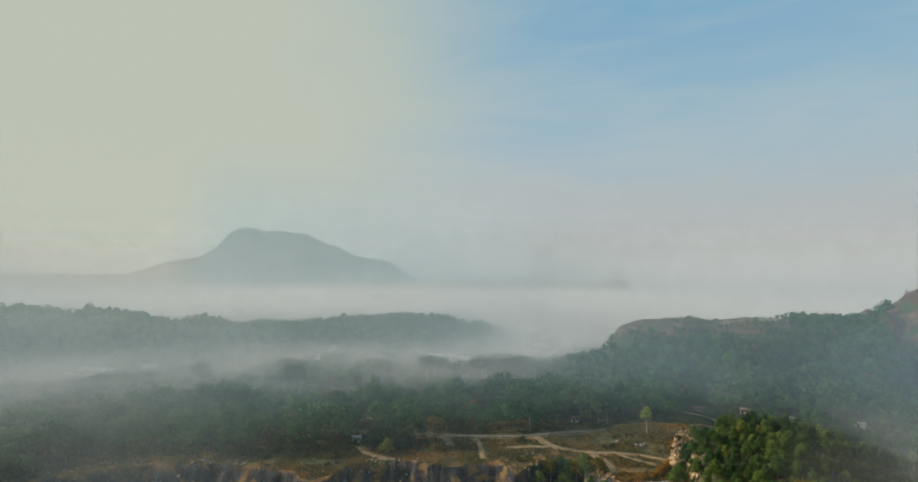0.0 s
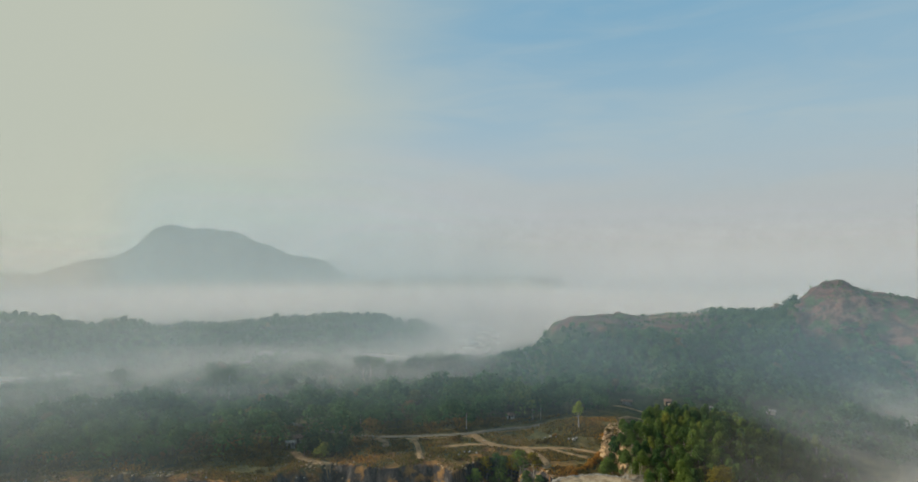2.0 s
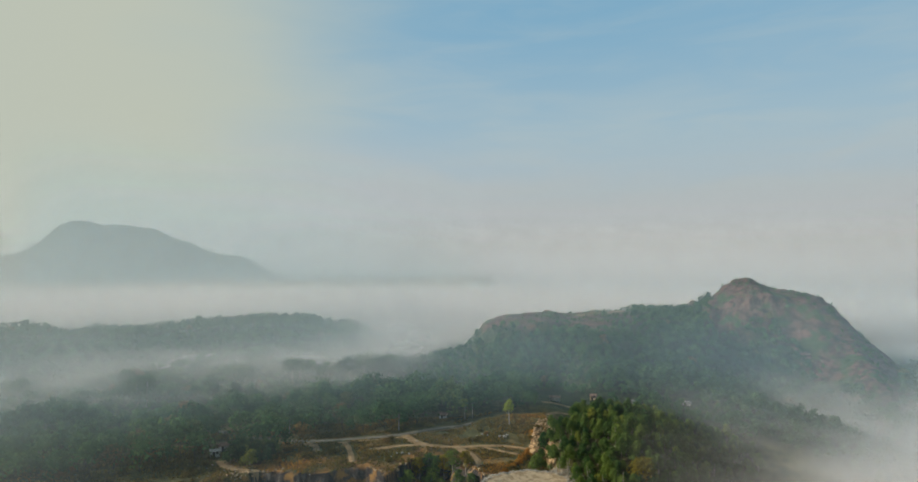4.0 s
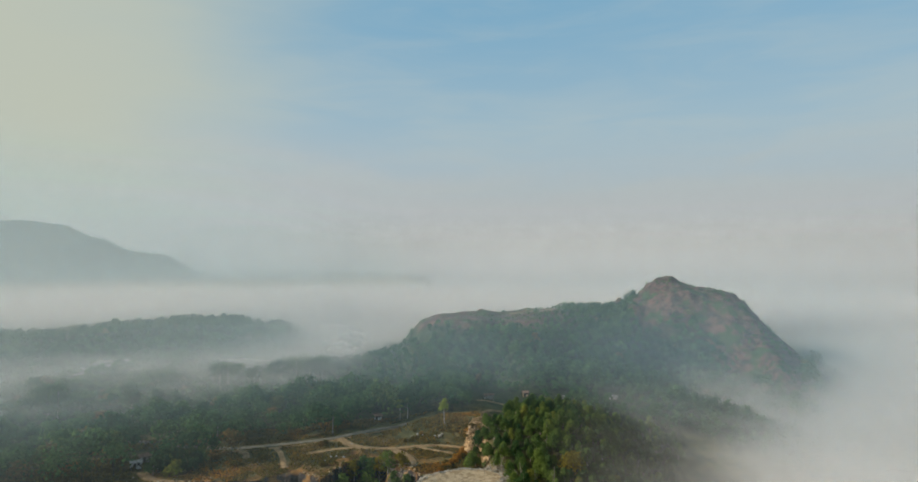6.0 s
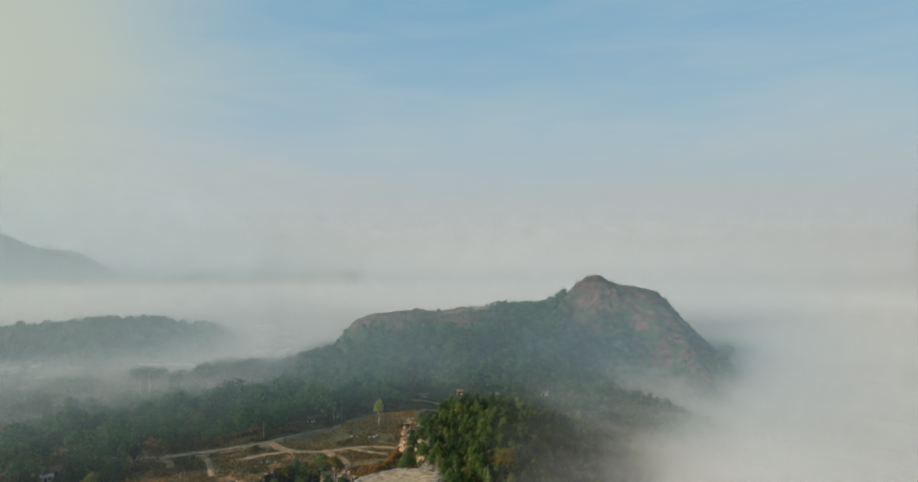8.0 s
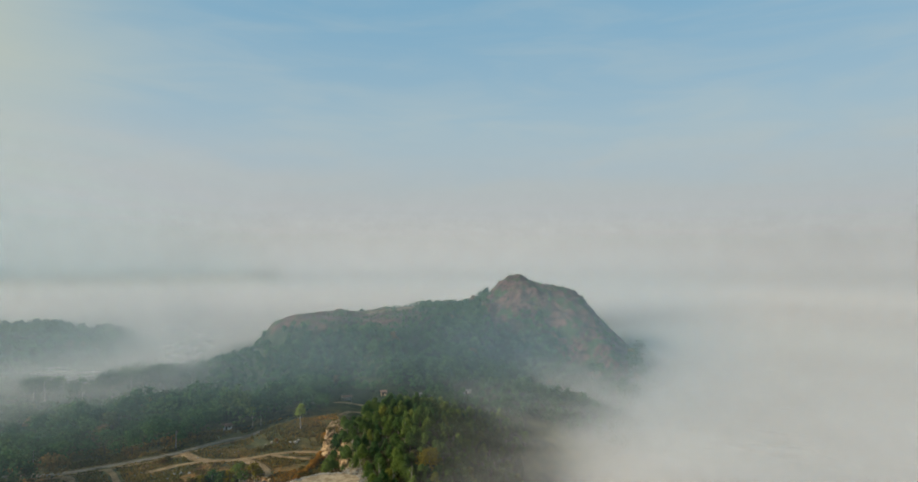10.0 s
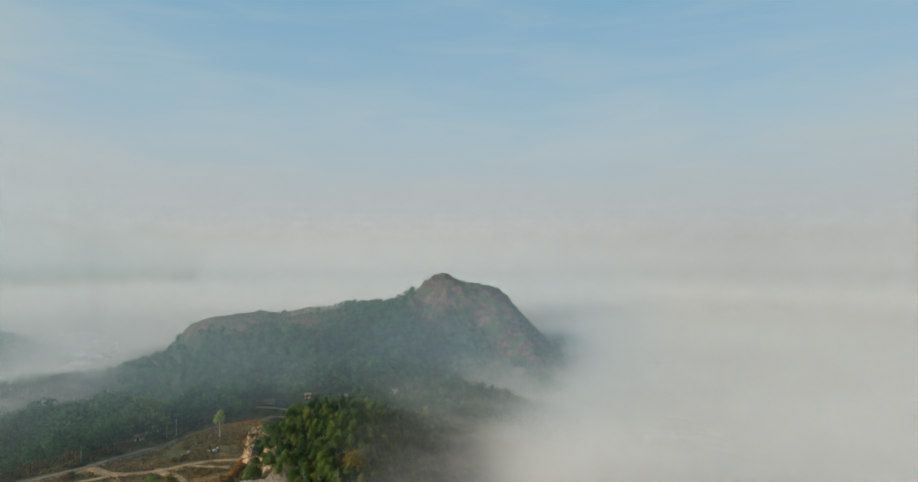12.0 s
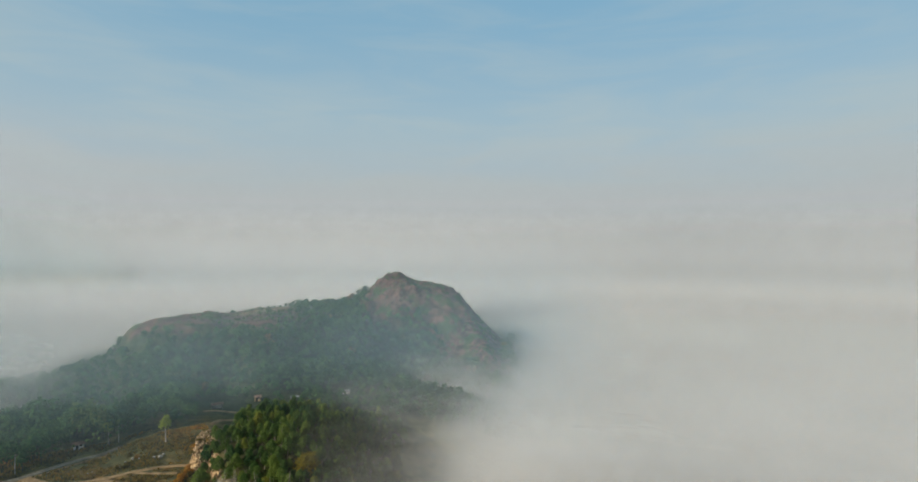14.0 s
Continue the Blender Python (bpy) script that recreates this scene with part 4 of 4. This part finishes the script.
stand(tree_thing("rust_tree", 560, 11, 8, 2.5, 6, 600, 0.42, DRY_LEAF, "rust-coloured tree among the green forest"), 25.6, 294)
stand(tree_thing("yellowing_tree", 561, 9.0, 9.5, 1.2, 8, 1100, 0.36, YELLOW, "round yellow-green tree at the foot of the grove"), *place(31.2, 190))
for k in range(22):
    u = k / 21
    a, d, h = 21.0 - 2.9 * u + rng.uniform(-0.35, 0.35), 220 - 23 * u + rng.uniform(-1.5, 1.5), rng.uniform(0.5, 1.2)
    stand(tree_thing("dry_bush", 570 + k, h, rng.uniform(2.6, 4.2), 0.05, 7, 260, 0.20, DRY_LEAF if k % 4 else SCRUB_LEAF, "low dry orange-brown bush on the slope under the rock face", "bush"), *place(a, d))
for k, (a, d, h) in enumerate(((23.3, 190, 6.5), (22.4, 188.5, 4.5), (25.0, 186, 5.0), (26.2, 183, 8.5), (27.6, 181, 7.5), (29.3, 180, 9.0), (24.2, 188, 7.0))):
    stand(tree_thing("sapling", 580 + k, h, 2.6, 1.6, 3, 70, 0.2, LEAF, "thin sparse sapling with a pale stem beside the spoil heap"), *place(a, d))

for k, (a, d, h, w) in enumerate(((8.2, 199, 5.5, 5), (9.3, 207, 6.5, 5.5), (10.2, 209, 7.0, 5), (11.0, 207.5, 6.5, 5.5), (11.8, 207, 7.5, 5.5), (12.6, 205, 7.0, 6), (13.3, 198, 7, 5),
                                  (14.0, 201, 6.0, 5), (13.0, 194, 6, 6), (10.6, 205, 5.5, 6), (9.8, 204, 5, 6), (11.4, 203, 6, 5), (14.6, 196, 5, 5))):
    stand(tree_thing("bench_tree", 640 + k, h * 1.4, w * 1.15, 0.8, 5, 420, 0.34, YELLOW if k % 3 == 1 else LEAF, "bushy yellow-green tree growing on the quarry's bench"), *place(a, d))
for k in range(18):
    h = rng.uniform(4.2, 6.8)
    stand(tree_thing("roadside_bush", 680 + k, h, h * 1.15, 0.2, 9, 520, 0.30, DARK_LEAF if k % 3 else LEAF, "dense dark green bush beside the little white house", "bush", 0.9, 0.8), *place(rng.uniform(-8.7, -4.4), rng.uniform(214, 230)))
SHRUBS = [tree_thing("shrub", 600 + k, h, w, 0.05, l, 300, 0.20, SCRUB_LEAF, "low olive shrub on the scrubby ground by the quarry", "shrub")
          for k, (h, w, l) in enumerate(((1.0, 4.6, 9), (0.8, 3.8, 7), (1.5, 4.2, 9)))]


def scrubby(x, y, a, d):
    off = quarry_edge(x, y)
    on_rim = (d > off + 2) * (dry(x, y) < 0.7) * smooth(-0.2, 0.3, wave(x, y, 11, 47))
    low = (a > 6) * (a < 15.5) * (d < off - 3) * (d > off - 20) * 0.9
    return np.clip(on_rim + low, 0, 1)


TRACKWAY = np.array([[p[0] + (q[0] - p[0]) * u, p[1] + (q[1] - p[1]) * u] for pts, w in TRACKS for p, q in zip(pts, pts[1:]) for u in np.arange(0, 1, 0.2)])
spots = scatter(6000, -36, 21, 190, 246, scrubby, 2.3, rng)
spots = [p for p in spots if np.hypot(*(TRACKWAY - p).T).min() > 3.6 and abs(np.interp(p[0], (-21, -8, 6, 31, 52, 66), (244, 239.5, 238.5, 237, 242, 246)) - p[1]) > 4.5]
for k, (x, y) in enumerate(spots[:290:4]):
    src = SHRUBS[k % 3]
    ob = src if k < 3 else copy_thing(src, Matrix())
    stand(ob, x, y, rng.uniform(0.5, 1.15))
    ob["group"] = "shrubs by the quarry"



def grass(spots, r):
    """Tufts of dry and green grass as one mass: each a fan of four bent blades."""
    n = len(spots)
    z = land(spots[:, 0], spots[:, 1])
    V = []
    high = r.uniform(0.25, 0.75, n) * (1 + 0.5 * wave(spots[:, 0], spots[:, 1], 8, 111))
    for k in range(4):
        a = r.uniform(0, 2 * math.pi, n)
        c, s = np.cos(a), np.sin(a)
        w, out = r.uniform(0.16, 0.34, n), r.uniform(0.1, 0.5, n)
        low = np.stack([spots[:, 0], spots[:, 1], z - 0.05], 1)
        side, lean = np.stack([-s * w, c * w, 0 * w], 1), np.stack([c * out, s * out, high], 1)
        V.append(np.stack([low - side, low + side, low + side * 0.5 + lean, low - side * 0.5 + lean], 1))
    V = np.concatenate(V, 1).reshape(-1, 3)
    ob = link_mesh("dry_grass", V, np.arange(len(V)).reshape(-1, 4), GRASS)
    tint = np.clip(0.5 + 0.5 * rough(spots[:, 0], spots[:, 1], 15, 3, 112) + r.normal(scale=0.18, size=n), 0, 1)
    put_floats(ob, tint=np.repeat(tint, 16))
    tagged(ob, "tufts of dry orange and olive grass round the quarry", "grass", kind="stuff")


def grassy(x, y, a, d):
    road = np.interp(x, (-21, -8, 6, 31, 52, 66), (244, 239.5, 238.5, 237, 242, 246))
    return (d > quarry_edge(x, y) + 0.5) * (np.abs(y - road) > 3.0) * (gravelly(x, y) < 0.2) * smooth(-0.7, 0.2, wave(x, y, 6, 113))


spots = scatter(60000, -36, 22, 196, 262, grassy, 0.55, rng)
grass(spots[np.min(np.hypot(spots[:, None, 0] - TRACKWAY[None, :, 0], spots[:, None, 1] - TRACKWAY[None, :, 1]), axis=1) > 2.0], rng)


# ---- houses, sheds and poles ----
def box(bm, x0, x1, y0, y1, z0, z1):
    m = Matrix.LocRotScale(((x0 + x1) / 2, (y0 + y1) / 2, (z0 + z1) / 2), None, (x1 - x0, y1 - y0, z1 - z0))
    bmesh.ops.create_cube(bm, size=1.0, matrix=m)


def boxed(name, parent, mat, *boxes, label="", bevel=0.0):
    bm = bmesh.new()
    for b in boxes:
        box(bm, *b)
    if bevel:
        bmesh.ops.bevel(bm, geom=bm.edges[:], offset=bevel, segments=1, affect="EDGES")
    return part(name, bm, mat, parent, label)


def gable(name, parent, mat, w, d, z, rise, over=0.5, thick=0.12):
    """Two thick roof slopes that meet at a ridge along x."""
    bm = bmesh.new()
    a, b = w / 2 + over, d / 2 + over
    drop = rise * over / (d / 2)
    ring = [(-b, z - drop), (0, z + rise), (b, z - drop), (b, z - drop + thick), (0, z + rise + thick * 1.2), (-b, z - drop + thick)]
    left, right = [bm.verts.new((-a, y, q)) for y, q in ring], [bm.verts.new((a, y, q)) for y, q in ring]
    for i in range(6):
        bm.faces.new((left[i], left[(i + 1) % 6], right[(i + 1) % 6], right[i]))
    for r in (left[::-1], right):
        bm.faces.new((r[0], r[1], r[4], r[5]))
        bm.faces.new((r[1], r[2], r[3], r[4]))
    bmesh.ops.recalc_face_normals(bm, faces=bm.faces)
    return part(name, bm, mat, parent)


def house(name, x, y, turn, w, d, h, wall_mat, roof_mat, label, pitched=True, windows=2):
    """A small house: four walls with real openings in front, roof, door and windows. The front faces -y before the turn."""
    ob = tagged(new(name), label, "house")
    t = 0.2
    holes = [(-w * 0.16, 0.9, 0.0, 2.0)] + [(w * (0.10 + 0.28 * k) if w > 4 else w * 0.2, 0.9, 0.95, 1.95) for k in range(windows)]
    holes = sorted(holes)
    front, at = [], -w / 2
    for c, wide, z0, z1 in holes:
        front.append((at, c - wide / 2, -d / 2, -d / 2 + t, -0.4, h))
        front.append((c - wide / 2, c + wide / 2, -d / 2, -d / 2 + t, z1, h))
        if z0 > 0:
            front.append((c - wide / 2, c + wide / 2, -d / 2, -d / 2 + t, -0.4, z0))
        at = c + wide / 2
    front.append((at, w / 2, -d / 2, -d / 2 + t, -0.4, h))
    boxed("wall", ob, wall_mat, *front, label="front wall")
    boxed("wall", ob, wall_mat, (-w / 2, w / 2, d / 2 - t, d / 2, -0.4, h))
    for sx in (-1, 1):
        x0 = sx * (w / 2 - t / 2)
        boxed("wall", ob, wall_mat, (x0 - t / 2, x0 + t / 2, -d / 2 + t, d / 2 - t, -0.4, h))
    for c, wide, z0, z1 in holes:
        if z0 == 0:
            boxed("door", ob, DARK, (c - wide / 2, c + wide / 2, -d / 2 + 0.10, -d / 2 + 0.15, 0, z1))
        else:
            win = boxed("window", ob, DARK, (c - wide / 2, c + wide / 2, -d / 2 + 0.11, -d / 2 + 0.14, z0, z1))
            boxed("sill", win, CONCRETE, (c - wide / 2 - 0.08, c + wide / 2 + 0.08, -d / 2 - 0.10, -d / 2 + 0.05, z0 - 0.09, z0 - 0.01))
    if pitched:
        gable("roof", ob, roof_mat, w, d, h, d * 0.24)
    else:
        boxed("roof", ob, roof_mat, (-w / 2 - 0.35, w / 2 + 0.35, -d / 2 - 0.5, d / 2 + 0.35, h, h + 0.16), bevel=0.02)
    ob.matrix_basis = pose(x, y, floor_at(x, y) + 0.1, 0, 0, turn)
    return ob


def open_shed(name, x, y, turn, w, d, h, roof_mat, label):
    """A sheet roof on four posts with a low back wall."""
    ob = tagged(new(name), label, "shed")
    for sx in (-1, 1):
        for sy in (-1, 1):
            px, py = sx * (w / 2 - 0.15), sy * (d / 2 - 0.15)
            boxed("post", ob, CONCRETE, (px - 0.09, px + 0.09, py - 0.09, py + 0.09, -0.4, h))
    boxed("back_wall", ob, PLASTER, (-w / 2 + 0.3, w / 2 - 0.3, d / 2 - 0.2, d / 2 - 0.05, -0.4, h * 0.6))
    gable("roof", ob, roof_mat, w, d, h, d * 0.16, 0.4, 0.08)
    ob.matrix_basis = pose(x, y, floor_at(x, y) + 0.1, 0, 0, turn)
    return ob


house("roadside_house", -39.6, 227.2, 16, 3.2, 2.8, 2.1, PLASTER, CONCRETE, "small whitewashed house with a flat roof at a forest clearing", False, 1)
house("roadside_house", -37.4, 233.0, 16, 3.6, 3.0, 2.4, CONCRETE, TILE, "grey house with a clay roof behind a smaller one", True, 2)
house("cottage", 53.0, 255.5, -10, 3.4, 2.5, 1.9, PLASTER, TILE, "little white cottage under dark trees by the road", True, 1)
house("cottage", 137, 273, -22, 2.8, 2.4, 2.1, ROCK, TILE, "small ochre hut with a clay roof below the hill", True, 1)
open_shed("shed", 113, 267, -20, 5.0, 3.2, 2.3, TILE, "low open shed on posts beside a track")
open_shed("shed", 151.5, 261, -25, 3.8, 2.2, 1.8, SHEET, "open shed with a pale sheet roof behind the grove")
house("long_shed", 180.6, 256, -30, 3.8, 2.2, 1.5, CONCRETE, SHEET, "long white shed half lost in the fog", True, 3)
house("misty_house", -183, 316, 30, 8.0, 5.0, 3.4, PLASTER, SHEET, "white house among misty trees", True, 2)
open_shed("shed", -63.5, 265, 14, 6.5, 4.5, 4.2, SHEET, "pale sheet roof among dense trees")


def utility_pole(x, y, turn):
    ob = tagged(new("utility_pole"), "slim pale concrete utility pole beside the road", "utility pole", "poles along the road")
    v, f = stem([(0, 0, -0.8), (0, 0, 3.5), (0, 0, 7.2)], [0.14, 0.12, 0.09], 8)
    link_mesh("post", v, f, CONCRETE, ob)
    boxed("crossarm", ob, CONCRETE, (-0.75, 0.75, -0.06, 0.06, 6.6, 6.75))
    for k in (-0.65, 0, 0.65):
        boxed("insulator", ob, DARK, (k - 0.04, k + 0.04, -0.04, 0.04, 6.75, 6.95))
    ob.matrix_basis = pose(x, y, floor_at(x, y), 0, 0, turn)


for x, y, turn in ((31.0, 242.6, 80), (65.6, 250.0, 60), (-14, 246.0, 70)):
    utility_pole(x, y, turn)
